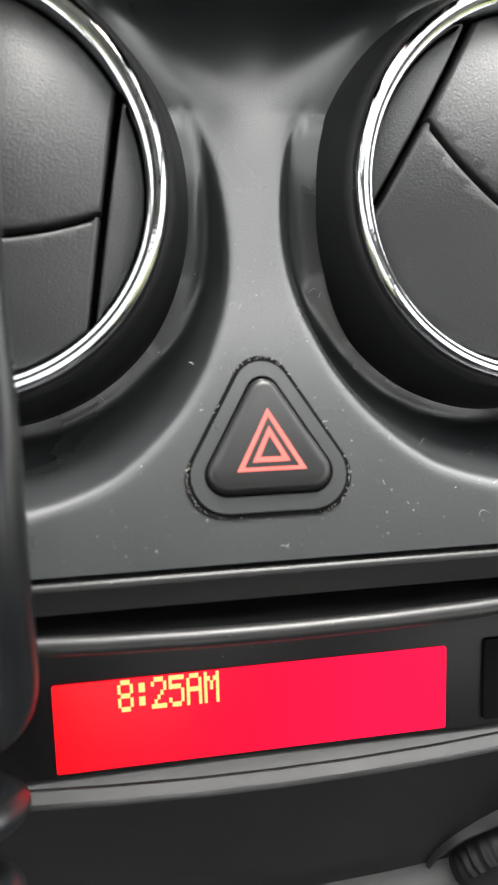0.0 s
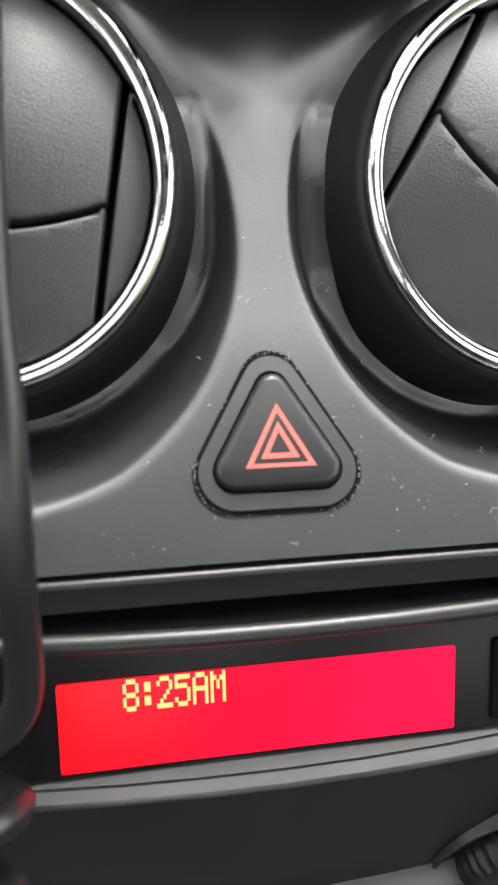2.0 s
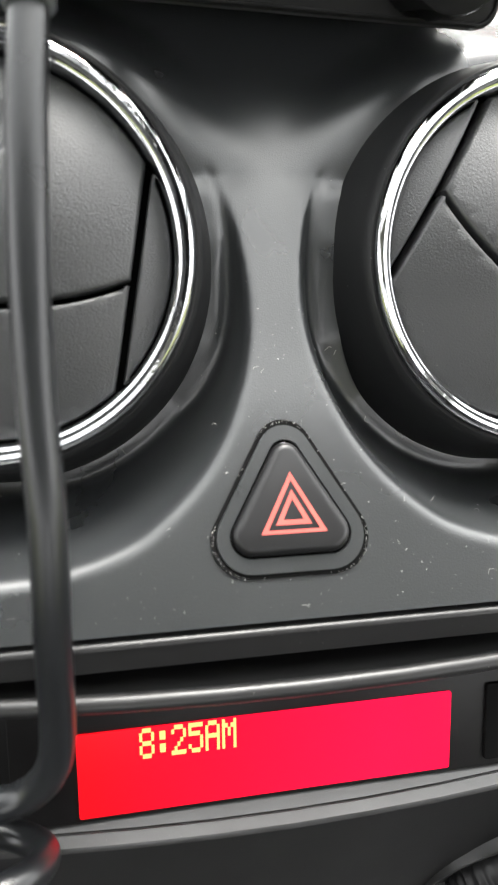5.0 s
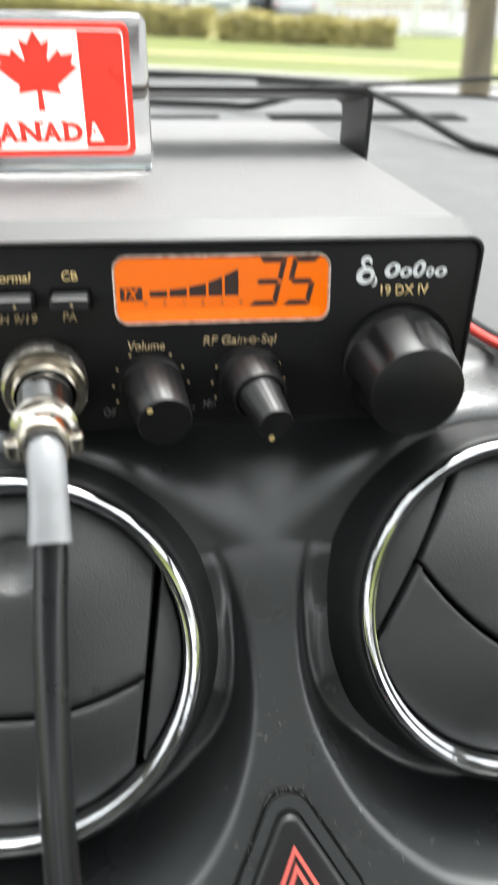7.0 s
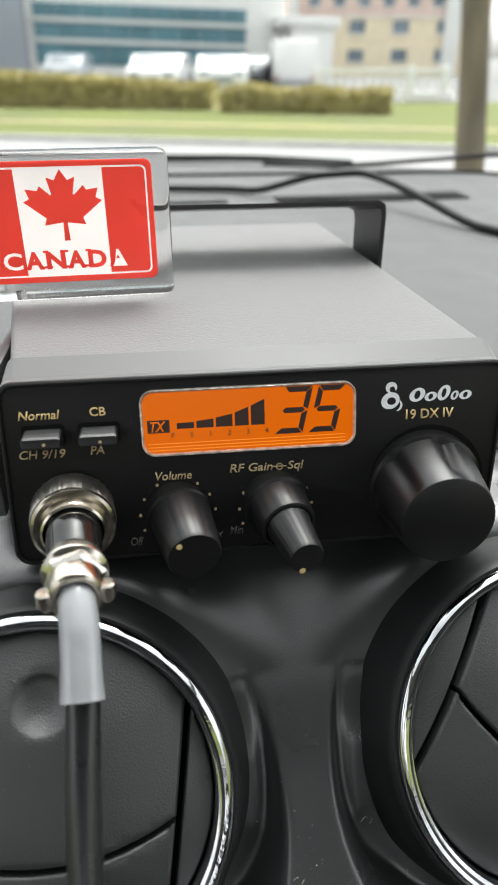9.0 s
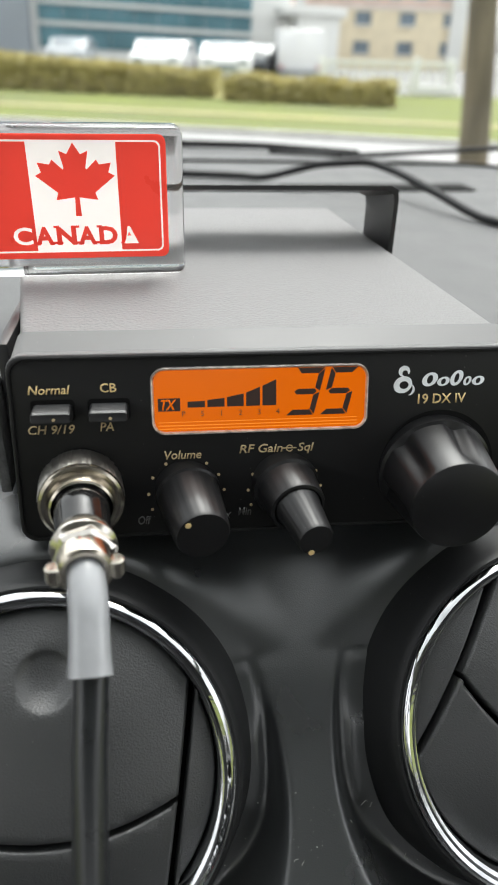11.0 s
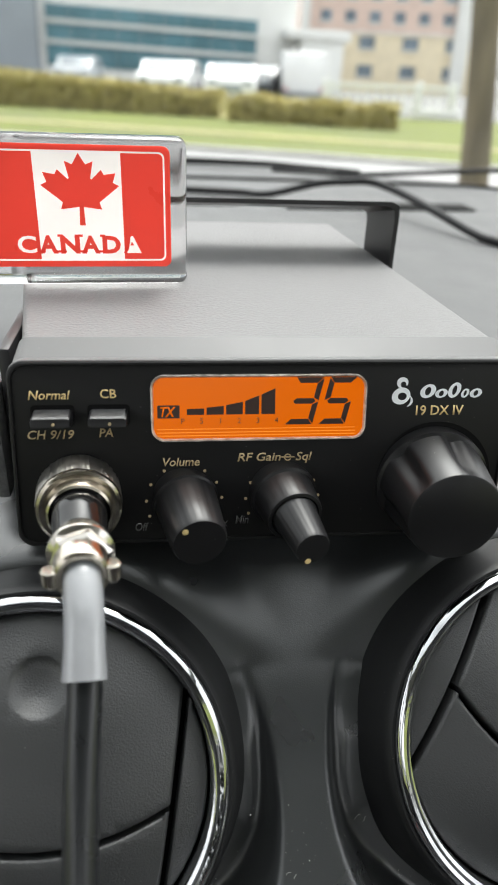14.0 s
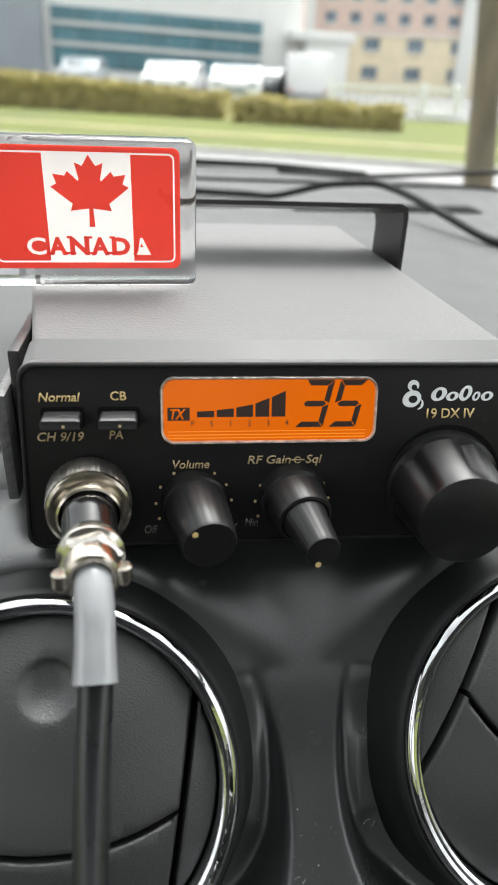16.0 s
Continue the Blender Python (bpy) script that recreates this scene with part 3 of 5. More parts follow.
def air_vent(side, turn, label, flip=1):
    m = Matrix.Identity(4)
    e1, e2 = Vector((0, CV, SV)), Vector((0, -SV, CV))
    m.col[0], m.col[1], m.col[2], m.col[3] = (1, 0, 0, 0), (*e1, 0), (*e2, 0), (side * HALF, 0, 0, 1)
    vent = empty("air_vent", DASH @ m, label, "air vent", "dashboard air vents")
    part("rim", lathe([(0.0552, -0.048), (0.0550, -0.034), (0.0545, -0.027), (0.0538, -0.0210), (0.0530, -0.0166), (0.0519, -0.0130), (0.0507, -0.0092), (0.0497, -0.0055), (0.0489, -0.0028), (0.0482, -0.0012), (0.0475, -0.0005), (0.0468, -0.0006), (0.0463, -0.003)], 128), M_RIM, vent, "flared matte black rim")
    part("chrome_ring", lathe([(0.0468, -0.004), (0.0467, 0.0004), (0.0462, 0.0013), (0.0452, 0.0018), (0.0443, 0.0014), (0.0438, 0.0004), (0.0434, 0.0000), (0.0428, -0.0003), (0.0424, -0.0012), (0.0421, -0.007)], 128), M_CHROME, vent, "scuffed chrome ring")
    part("housing", lathe([(0.0428, -0.0030), (0.0428, -0.012), (0.0, -0.012)], 64), M_GAP, vent)
    spin = Matrix.Rotation(radians(turn), 4, "Z") @ Matrix.Translation((0, 0, -0.0042))
    a0 = math.acos((CHORD + GAPW) / FACE_R)
    a1 = math.acos((CHORD - GAPW) / FACE_R)
    xs = [CHORD - GAPW - k * 0.00185 for k in range(60)]
    upper = [(x, vent_curve(x) + GAPW * 0.9) for x in xs if math.hypot(x, vent_curve(x)) < FACE_R - 0.0003]
    lower = [(x, y - 2 * GAPW * 0.9) for x, y in upper]
    end_u, end_l = math.atan2(upper[-1][1], upper[-1][0]) % (2 * math.pi), math.atan2(lower[-1][1], lower[-1][0]) % (2 * math.pi)
    for outline, hole in ((arc(-a0, a0, FACE_R, 24), None), (arc(a1, end_u, FACE_R, 44) + upper[::-1], (-0.0020, 0.0253, 0.0068)), (lower + arc(end_l, 2 * math.pi - a1, FACE_R, 44), None)):
        outline = [(x, flip * y) for x, y in outline]
        hole = hole and (hole[0], flip * hole[1], hole[2])
        v = part("vane", vane(outline, hole), M_VANE, vent, angle=50)
        v.matrix_basis = spin
    return vent


air_vent(-1, -9.7, "round black air vent with chrome ring and dimpled vane")
air_vent(1, 150.3, "round black air vent with chrome ring and grained vanes", -1)

# ---- hazard switch ----
HZ_SLOPE = 39.0
hz = empty("hazard_switch", DASH @ pose(-0.0028, -0.0415, -0.0450, HZ_SLOPE - 90, 0, 0), "black triangular hazard warning switch with a red double triangle", "switch")


def groove_lint(outline):
    """Pale specks caught along an outline."""
    rng_g = random.Random(23)
    bm = bmesh.new()
    for _ in range(150):
        k = rng_g.randrange(len(outline))
        p, q = Vector(outline[k]), Vector(outline[(k + 1) % len(outline)])
        x, z = p + (q - p) * rng_g.random()
        k = 0.985 + rng_g.uniform(-0.02, 0.015)
        bmesh.ops.create_icosphere(bm, subdivisions=1, radius=rng_g.uniform(0.00004, 0.00012), matrix=Matrix.Translation((x * k, -0.0004, z * k)))
    return bm


def tri(w, h, z0=0.0, x0=0.0):
    return [(x0 - w / 2, z0), (x0 + w / 2, z0), (x0, z0 + h)]


bez = rounded([(-0.0229, -0.0119), (0.0229, -0.0119), (0.0, 0.0279)], [0.0080, 0.0080, 0.0062], 10)
groove = rounded([(-0.0246, -0.0130), (0.0246, -0.0130), (0.0, 0.0299)], [0.0086, 0.0086, 0.0067], 10)
cap = rounded([(-0.0169, -0.0079), (0.0169, -0.0079), (0.0, 0.0211)], [0.0046, 0.0046, 0.0036], 10)
capw = rounded([(-0.0177, -0.0085), (0.0177, -0.0085), (0.0, 0.0222)], [0.0049, 0.0049, 0.0039], 10)
part("groove", prism(groove, 0.004, -0.0003), M_GAP, hz, "dusty black groove round the switch")
part("groove_dust", groove_lint(groove), M_LINT, hz, "pale dust specks in the groove")
part("surround", frame_of(bez, capw, 0.003, -0.0009), M_FASCIA, hz, "rounded triangular surround", angle=60)
part("cap", prism(cap, 0.002, -0.0028, bev=0.0020, seg=4), M_BUTTON, hz, "raised black push cap", angle=60)


def triangle_band(outer, inner):
    """An open triangle between two outlines given as (width, foot, top)."""
    o, i = (tri(w_, t_ - f_, f_, 0.0003) for w_, f_, t_ in (outer, inner))
    return frame_of(o, i, -0.0027, -0.00292)


part("warning_triangle", triangle_band((0.0152, -0.0034, 0.0104), (0.0120, -0.0026, 0.0085)), M_RED, hz, "red outer warning triangle", smooth=False)
part("warning_triangle", triangle_band((0.0083, -0.0015, 0.0064), (0.0048, -0.0004, 0.0043)), M_RED, hz, "red inner warning triangle", smooth=False)

# ---- clock display ----
CK_TOP, CK_BOT = Vector((0, -0.0606, -0.0946)), Vector((0, -0.0722, -0.1133))
ck_tilt = math.degrees(math.atan2(CK_TOP.y - CK_BOT.y, CK_TOP.z - CK_BOT.z))
CKH = (CK_TOP - CK_BOT).length
clock = empty("clock_display", DASH @ pose(-0.0046, CK_BOT.y, CK_BOT.z, -ck_tilt, 0, 0), "glowing red dashboard clock display in a smoked black bezel", "clock")
CKX = 0.0484
part("bezel", prism(rounded(rect(-0.0640, 0.066, -0.0012, CKH + 0.0170), 0.001, 3), 0.006, -0.0002, bev=0.0003), M_GLOSS, clock, "smoked gloss black bezel")
part("screen", prism(rounded(rect(-CKX, CKX, 0, CKH), 0.0006, 3), 0.0005, -0.0007), M_CLOCK, clock, "backlit red screen", smooth=False)
DOTS = {"8": "01110 10001 10001 01110 10001 10001 01110", ":": "00000 01100 01100 00000 01100 01100 00000", "2": "01110 10001 00001 00010 00100 01000 11111",
        "5": "11111 10000 11110 00001 00001 10001 01110", "A": "01110 10001 10001 11111 10001 10001 10001", "M": "10001 11011 10101 10101 10001 10001 10001"}
pw, ph = 0.000715, 0.00112
x_at = -CKX + 0.0149
for ch in "8:25AM":
    bm = bmesh.new()
    for r, row in enumerate(DOTS[ch].split()):
        for c, bit in enumerate(row):
            if bit == "1":
                box(x_at + c * pw + 0.0, x_at + (c + 1) * pw, -0.00085, -0.0006, CKH - 0.0002 - (r + 1) * ph, CKH - 0.0002 - r * ph, bm=bm)
    bmesh.ops.remove_doubles(bm, verts=bm.verts, dist=1e-5)
    part("digit", bm, M_DIGIT, clock, "amber dot-matrix character", smooth=False)
    x_at += pw * (5.85 if ch != ":" else 5.0)
part("side_key", prism(rounded(rect(0.0585, 0.0655, 0.001, CKH + 0.001), 0.001, 3), 0, -0.0012, bev=0.0004), M_GAP, clock, "narrow black key")

# ---- two-way radio ----
TILT_P = math.degrees(math.atan(0.25))
RADIO = pose(0, 0.2, 1.187)
FACE = pose(0, 0, 0, -TILT_P, 0, 0)       # the face leans back
radio = empty("two_way_radio", RADIO, "black mobile two-way radio with amber screen on the dash", "radio")


def pz(z):
    return (z - 1.187) / 0.9701


def on_face(ob):
    ob.matrix_basis = FACE
    return ob


W, ZB = 0.0640, pz(1.1440)
# steel case behind the face
case = bmesh.new()
ring = rounded(rect(-0.0628, 0.0628, -0.0425, 0.0038), 0.0022, 5)
prism(ring, 0.165, 0.0128, bm=case)
for v in case.verts:
    v.co.x -= (0.09 if v.co.x > 0 else 0.17) * (v.co.y - 0.0128)
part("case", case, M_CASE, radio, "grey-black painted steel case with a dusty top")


def bezel_loops():
    """The outlines of the face surround: flush with the case behind, then rounded on to the leaning face."""
    loops = [[Vector((x, 0.0126, z)) for x, z in rounded(rect(-0.0636, 0.0636, -0.0432, 0.0044), 0.0026, 6)]]
    for grow, dy in ((0.0, 0.0050), (0.0, 0.0020), (-0.0001, 0.0011), (-0.0003, 0.0005), (-0.0007, 0.0002), (-0.0011, 0.0002), (-0.0013, 0.0010)):
        o = rounded(rect(-W - 0.0008 - grow, W + 0.0008 + grow, ZB - 0.0006 - grow, 0.0030 + grow), 0.0040, 6)
        loops.append([FACE @ Vector((x + (0.085 * z if x > 0 and z < 0 else 0), dy, z)) for x, z in o])
    return loops


def bridge(loops):
    """Faces from one outline to the next."""
    bm = bmesh.new()
    rings = [[bm.verts.new(p) for p in lp] for lp in loops]
    n = len(rings[0])
    for a, b in zip(rings, rings[1:]):
        for i in range(n):
            bm.faces.new((a[i], a[(i + 1) % n], b[(i + 1) % n], b[i]))
    return bm


# one bezel in two tones: lit top loops paler, shaded front loops near black
part("bezel", bridge(bezel_loops()[:4]), M_BEZEL, radio, "satin black bezel hood, paler for light from above", angle=28)
part("bezel_front", bridge(bezel_loops()[3:]), M_PANEL, radio, "rounded front edge of the bezel, darker for shade", angle=28)
panel = on_face(part("panel", prism(rounded([(-W + 0.0001, ZB + 0.0004), (W - 0.0038, ZB + 0.0004), (W - 0.0001, 0.0021), (-W + 0.0001, 0.0021)], 0.0033, 6), 0.0060, 0.0008, bev=0.0002), M_PANEL, radio, "matte black front panel"))
FY = 0.0008


def flat(name, bm, material, label="", parent=None, **k):
    return part(name, bm, material, parent or panel, label, **k)


# amber screen
X0, X1, Z0, Z1 = -0.0307, 0.0243, -0.0178, -0.0006
in_ring = rounded(rect(X0 + 0.0008, X1 - 0.0008, Z0 + 0.0008, Z1 - 0.0008), 0.0028, 8)
screen = flat("screen", prism(in_ring, FY + 0.001, FY - 0.0003), M_LCD, "amber backlit screen", radio, smooth=False)
on_face(screen)


def lens_rim():
    bm = bmesh.new()
    steps = ((0, 0.0006), (0.0001, -0.0007), (0.0003, -0.0010), (0.0006, -0.0009), (0.0009, -0.0003))
    loops = [[bm.verts.new((x, FY + dy, z)) for x, z in rounded(rect(X0 + g, X1 - g, Z0 + g, Z1 - g), max(0.0008, 0.0036 - g), 8)] for g, dy in steps]
    n = len(loops[0])
    for a, b in zip(loops, loops[1:]):
        for i in range(n):
            bm.faces.new((a[i], a[(i + 1) % n], b[(i + 1) % n], b[i]))
    return bm


M_LENSRIM = mat("clear_lens_edge", (0.62, 0.56, 0.50), 0.22, 0.6, bump=0.5, scale=900, vary=0.35, vary_scale=500, coat=1.0)
flat("lens_rim", lens_rim(), M_LENSRIM, "clear rounded lens edge", screen)
SY = FY - 0.00032


def seg_poly(pts, material, name="segment", label=""):
    return flat(name, prism(pts, SY + 0.0002, SY - 0.00008), material, label, screen, smooth=False)


def seven(digit, x, z, w, h, s, t):
    """Seven-segment digit leaning by s."""
    on = {"3": "abgcd", "5": "afgcd"}[digit]
    g = t * 0.12

    def q(px, pz_):
        return (x + px + s * pz_, z + pz_)
    H = h / 2
    bars = {"a": [(g, h), (w - g, h), (w - t, h - t), (t, h - t)], "d": [(t, t), (w - t, t), (w - g, 0), (g, 0)], "g": [(g + t * 0.4, H), (t, H + t / 2), (w - t, H + t / 2), (w - g - t * 0.4, H), (w - t, H - t / 2), (t, H - t / 2)],
            "b": [(w, h - g), (w, H + g), (w - t, H + t / 2 + g), (w - t, h - t - g)], "c": [(w, H - g), (w, g), (w - t, t + g), (w - t, H - t / 2 - g)],
            "f": [(0, h - g), (t, h - t - g), (t, H + t / 2 + g), (0, H + g)], "e": [(0, H - g), (t, H - t / 2 - g), (t, t + g), (0, g)]}
    for k in "abcdefg":
        if k in on:
            seg_poly([q(*p) for p in bars[k]], M_SEG)


seven("3", 0.0030, pz(1.1738), 0.0072, pz(1.1855) - pz(1.1738), 0.24, 0.0014)
seven("5", 0.0117, pz(1.1738), 0.0070, pz(1.1855) - pz(1.1738), 0.24, 0.0014)
zb_, xs_ = pz(1.1765), [-0.0216, -0.0167, -0.0118, -0.0070, -0.0029, 0.0012]
hs_ = [0.0013, 0.0016, 0.0022, 0.0032, 0.0048, 0.0066]
for k in range(5):
    a, b = xs_[k], xs_[k + 1] - 0.0006
    seg_poly([(a, zb_), (b, zb_), (b, zb_ + hs_[k + 1]), (a, zb_ + hs_[k] + 0.0002)], M_SEG, "level_bar", "black signal level bar")
seg_poly(rect(-0.0289, -0.0234, pz(1.1757), pz(1.1789)), M_SEG, "status_block", "black status block")
text("status_text", "TX", 0.0036, -0.0282, pz(1.1761), SY - 0.00014, M_LCD, screen, slant=0.25, bold=0.02, width=0.0038, label="amber letters on the status block")
for k, c in enumerate("P51234"):
    text("scale_mark", c, 0.0020, -0.0232 + k * 0.00475, pz(1.1743), SY - 0.0001, M_SEG_FAINT, screen, label="faint scale figure")
# reflections in the lens, drawn as thin glowing strips
M_LINE = glow("lcd_reflection_line", (1.0, 0.30, 0.03), 0.24)
for z, w_ in ((-0.0146, 0.00016), (-0.0155, 0.0002), (-0.0163, 0.0002)):
    seg_poly(rect(-0.0290, 0.0215, z, z + w_), M_LINE, "reflection_line", "painted reflection line across the screen")

# push keys with their lettering
TY = FY - 0.00016
for words, x0, x1, z, m_, sl in (("Normal", -0.0599, -0.0499, 1.1806, M_GOLD, 0.2), ("CB", -0.0427, -0.0388, 1.1808, M_GOLD, 0.0), ("CH 9/19", -0.0606, -0.0494, 1.1710, M_GOLD_DIM, 0.2), ("PA", -0.0433, -0.0399, 1.1713, M_GOLD_DIM, 0.15),
                             ("Volume", -0.0278, -0.0185, 1.1636, M_GOLD_DIM, 0.2), ("RF Gain", -0.0088, 0.0024, 1.1645, M_GOLD_DIM, 0.2), ("Sql", 0.0063, 0.0105, 1.1645, M_GOLD_DIM, 0.2), ("19 DX IV", 0.0375, 0.0503, 1.1757, M_GOLD, 0.0),
                             ("Off", -0.0352, -0.0318, 1.1468, M_GREY_PRINT, 0.2), ("Max", -0.0154, -0.0112, 1.1474, M_GREY_PRINT, 0.2), ("Min", -0.0093, -0.0058, 1.1480, M_GREY_PRINT, 0.2)):
    text("lettering", words, 0.0031 if words != "19 DX IV" else 0.0036, x0, pz(z), TY, m_, panel, slant=sl, bold=0.012, width=x1 - x0, label="printed lettering")
# pointer between the two control names
bm = prism(rect(0.0025, 0.0060, pz(1.16525), pz(1.16525) + 0.00025), FY, TY)
for k in range(20):
    a = 0.6 + 5.1 * k / 19
    box(0.0042 + 0.0008 * math.cos(a) - 0.00012, 0.0042 + 0.0008 * math.cos(a) + 0.00012, TY, FY, pz(1.1653) + 0.0008 * math.sin(a) - 0.00012, pz(1.1653) + 0.0008 * math.sin(a) + 0.00012, bm=bm)
flat("pointer_mark", bm, M_GOLD_DIM, "small printed pointer", smooth=False)
def key_wedge(x0, x1):
    """A push key with a sloping top, a rounded front edge and a low front."""
    prof = [(FY + 0.001, -0.0090), (-0.0034, -0.0102), (-0.0040, -0.0106), (-0.0042, -0.0111), (-0.0042, -0.0126), (FY + 0.001, -0.0130)]
    bm = bmesh.new()
    rows = []
    for x, q in ((x0, 0.0005), (x0 + 0.0002, 0.0001), (x0 + 0.0006, 0.0), (x1 - 0.0006, 0.0), (x1 - 0.0002, 0.0001), (x1, 0.0005)):
        rows.append([bm.verts.new((x, y + q, z - (q if z > -0.0112 else -q))) for y, z in prof])
    for a_, b_ in zip(rows, rows[1:]):
        for k in range(6):
            bm.faces.new((a_[k], a_[(k + 1) % 6], b_[(k + 1) % 6], b_[k]))
    bm.faces.new(rows[0])
    bm.faces.new(rows[-1])
    return bm


for x0, x1, dot_x in ((-0.0590, -0.0495, -0.0535), (-0.0454, -0.0361, -0.0402)):
    key = on_face(part("push_key", key_wedge(x0, x1), M_KNOB, radio, "black push key with a dusty sloping top", angle=30))
    # overlay on the sloping top: dust plus a paler base for the light there
    top = bmesh.new()
    for ya, za, yb, zb in ((FY, -0.00910, -0.0033, -0.01010), (-0.0033, -0.01008, -0.0040, -0.01050)):
        top.faces.new([top.verts.new(p) for p in ((x0 + 0.0006, ya, za), (x1 - 0.0006, ya, za), (x1 - 0.0006, yb, zb), (x0 + 0.0006, yb, zb))])
    part("key_top", top, M_KEY, key, "dusty key top, paler for light from above")
    part("key_dot", prism([(dot_x + 0.0004 * math.cos(math.pi * k / 6), -0.0118 + 0.0004 * math.sin(math.pi * k / 6)) for k in range(12)], -0.0040, -0.0043), M_GOLD_DIM, key, "gold dot", smooth=False)
    flat("key_slot", prism(rounded(rect(x0 - 0.0005, x1 + 0.0005, -0.0134, -0.0080), 0.001, 4), FY + 0.0005, FY - 0.0001), M_GAP, "black slot round the key")


def dot_bm(x, z, r=0.00032):
    return prism([(x + r * math.cos(2 * math.pi * k / 12), z + r * math.sin(2 * math.pi * k / 12)) for k in range(12)], FY + 0.0002, TY)


for cx, cz, r in ((-0.0225, -0.0337, 0.0097), (0.0030, -0.0337, 0.0096)):
    for a in (203, 178, 151, 121, 57, 31, 5):
        flat("scale_dot", dot_bm(cx + r * math.cos(radians(a)), cz + r * math.sin(radians(a)), 0.0004), M_GOLD_DIM, smooth=False)


def knob(name, x, z, prof, label, n=64, ripple=None, dot=None, material=M_KNOB):
    k = part(name, lathe(prof, n, "-y", ripple=ripple), material, radio, label, angle=40)
    k.matrix_basis = Matrix.Translation(FACE @ Vector((x, FY, pz(z)))) @ pose(0, 0, 0, 2, 0, 10)
    if dot:
        d = lathe([(0.00075, dot[2] - 0.0004), (0.00075, dot[2] + 0.00015), (0.0, dot[2] + 0.00025)], 16, "-y", at=(dot[0], 0, dot[1]))
        part("pointer_dot", d, M_GOLD, k, "small brass pointer dot")
    return k


def ribs(count, depth, upto):
    return lambda a, k: 1 - depth * max(0.0, math.cos(a * count)) ** 6 if 1 < k < upto else 1


knob("volume_knob", -0.0222, 1.1545, [(0.0085,-0.004), (0.0085, 0.001), (0.0080, 0.0014), (0.0074, 0.010), (0.0068, 0.0168), (0.0064, 0.0176), (0.0, 0.0176)], "tapered black volume knob", 96, ribs(18, 0.016, 5), (-0.0036, 0.0038, 0.0176))
knob("gain_knob", 0.0032, 1.1555, [(0.0088,-0.004), (0.0088, 0.001), (0.0080, 0.0014), (0.0072, 0.0095), (0.0070, 0.0100), (0.0062, 0.0102)], "outer black gain knob", 96, ribs(18, 0.012, 4))
knob("squelch_knob", 0.0032, 1.1555, [(0.0058, 0.0095), (0.0058, 0.0104), (0.0055, 0.0108), (0.0044, 0.0220), (0.0041, 0.0227), (0.0, 0.0227)], "slim black squelch knob", 96, ribs(14, 0.02, 4), (-0.0010, -0.0036, 0.0227))
part_c = knob("channel_knob", 0.0437, 1.1588, [(0.0150,-0.004), (0.0150, 0.0014), (0.0142, 0.0018), (0.0130, 0.0105), (0.0120, 0.0178), (0.0117, 0.0187), (0.0112, 0.0190), (0.0, 0.0190)], "large fluted black channel knob", 144, lambda a, k: 1 - (0.20 * max(0.0, math.cos(a * 6 - 1.8)) ** 2 * (1, 1, 0.5, 1.0, 0.15)[k] if 1 < k < 5 else 0))
part_c.matrix_basis = Matrix.Translation(FACE @ Vector((0.0430, FY, pz(1.1580)))) @ pose(0, 0, 0, -4, 0, -1)
# flat black disc paints the shadow round the foot of the knob
flat("knob_base_shade", prism([(0.0437 + 0.0156 * math.cos(2 * math.pi * k / 48), pz(1.1588) + 0.0156 * math.sin(2 * math.pi * k / 48)) for k in range(48)], FY + 0.0005, FY - 0.0002), M_GAP, "black disc for the shade behind the knob")

# maker's mark as plain silver shapes: a double loop and a row of slanted bars
lx, lz = 0.0333, -0.0066
bm = bmesh.new()
ring_pts = [(math.cos(2 * math.pi * k / 28), math.sin(2 * math.pi * k / 28)) for k in range(28)]
frame_of([(lx + 0.0024 * x + 0.0003 * z, lz + 0.0022 * z) for x, z in ring_pts], [(lx + 0.0003 + 0.0012 * x, lz - 0.0001 + 0.0010 * z) for x, z in ring_pts], FY, TY, bm)


def crescent(cx, cz, r, a0, a1, t, n=14):
    """A swelling arc, widest in its middle."""
    out, inn = [], []
    for k in range(n + 1):
        a_ = radians(a0 + (a1 - a0) * k / n)
        w_ = t * math.sin(math.pi * (0.06 + 0.88 * k / n))
        out.append((cx + (r + w_) * math.cos(a_), cz + (r + w_) * math.sin(a_)))
        inn.append((cx + (r - w_) * math.cos(a_), cz + (r - w_) * math.sin(a_)))
    return out + inn[::-1]


prism(crescent(lx + 0.0003, -0.0034, 0.0011, -25, 262, 0.0006), FY, TY, bm=bm)
prism(crescent(lx + 0.0013, -0.0078, 0.0016, -75, 45, 0.0003), FY, TY, bm=bm)
flat("emblem", bm, M_SILVER_PRINT, "silver looped emblem", smooth=False)
bm = bmesh.new()
for x, w_, h_ in ((0.0384, 0.0040, 0.0036), (0.0424, 0.0032, 0.0024), (0.0459, 0.0032, 0.0040), (0.0494, 0.0020, 0.0024), (0.0517, 0.0032, 0.0024)):
    o = [(x + w_ / 2 + w_ / 2 * c_ + 0.3 * h_ * s_ * 0.5, -0.0072 + h_ / 2 + h_ / 2 * s_) for c_, s_ in ring_pts]
    c = sum(p[0] for p in o) / len(o), sum(p[1] for p in o) / len(o)
    frame_of(o, [(c[0] + 0.40 * (px - c[0]), c[1] + 0.62 * (pz_ - c[1])) for px, pz_ in o], FY, TY, bm)
flat("wordmark", bm, M_SILVER_PRINT, "row of slanted silver shapes", smooth=False)

# mounting bracket: a strap over the case, legs down both sides, thumb screws
STRAP = [(-0.0667, -0.030), (-0.0667, 0.0205), (-0.0661, 0.0235), (-0.0635, 0.0250), (0.0635, 0.0250), (0.0661, 0.0237), (0.0667, 0.0205), (0.0667, -0.030)]


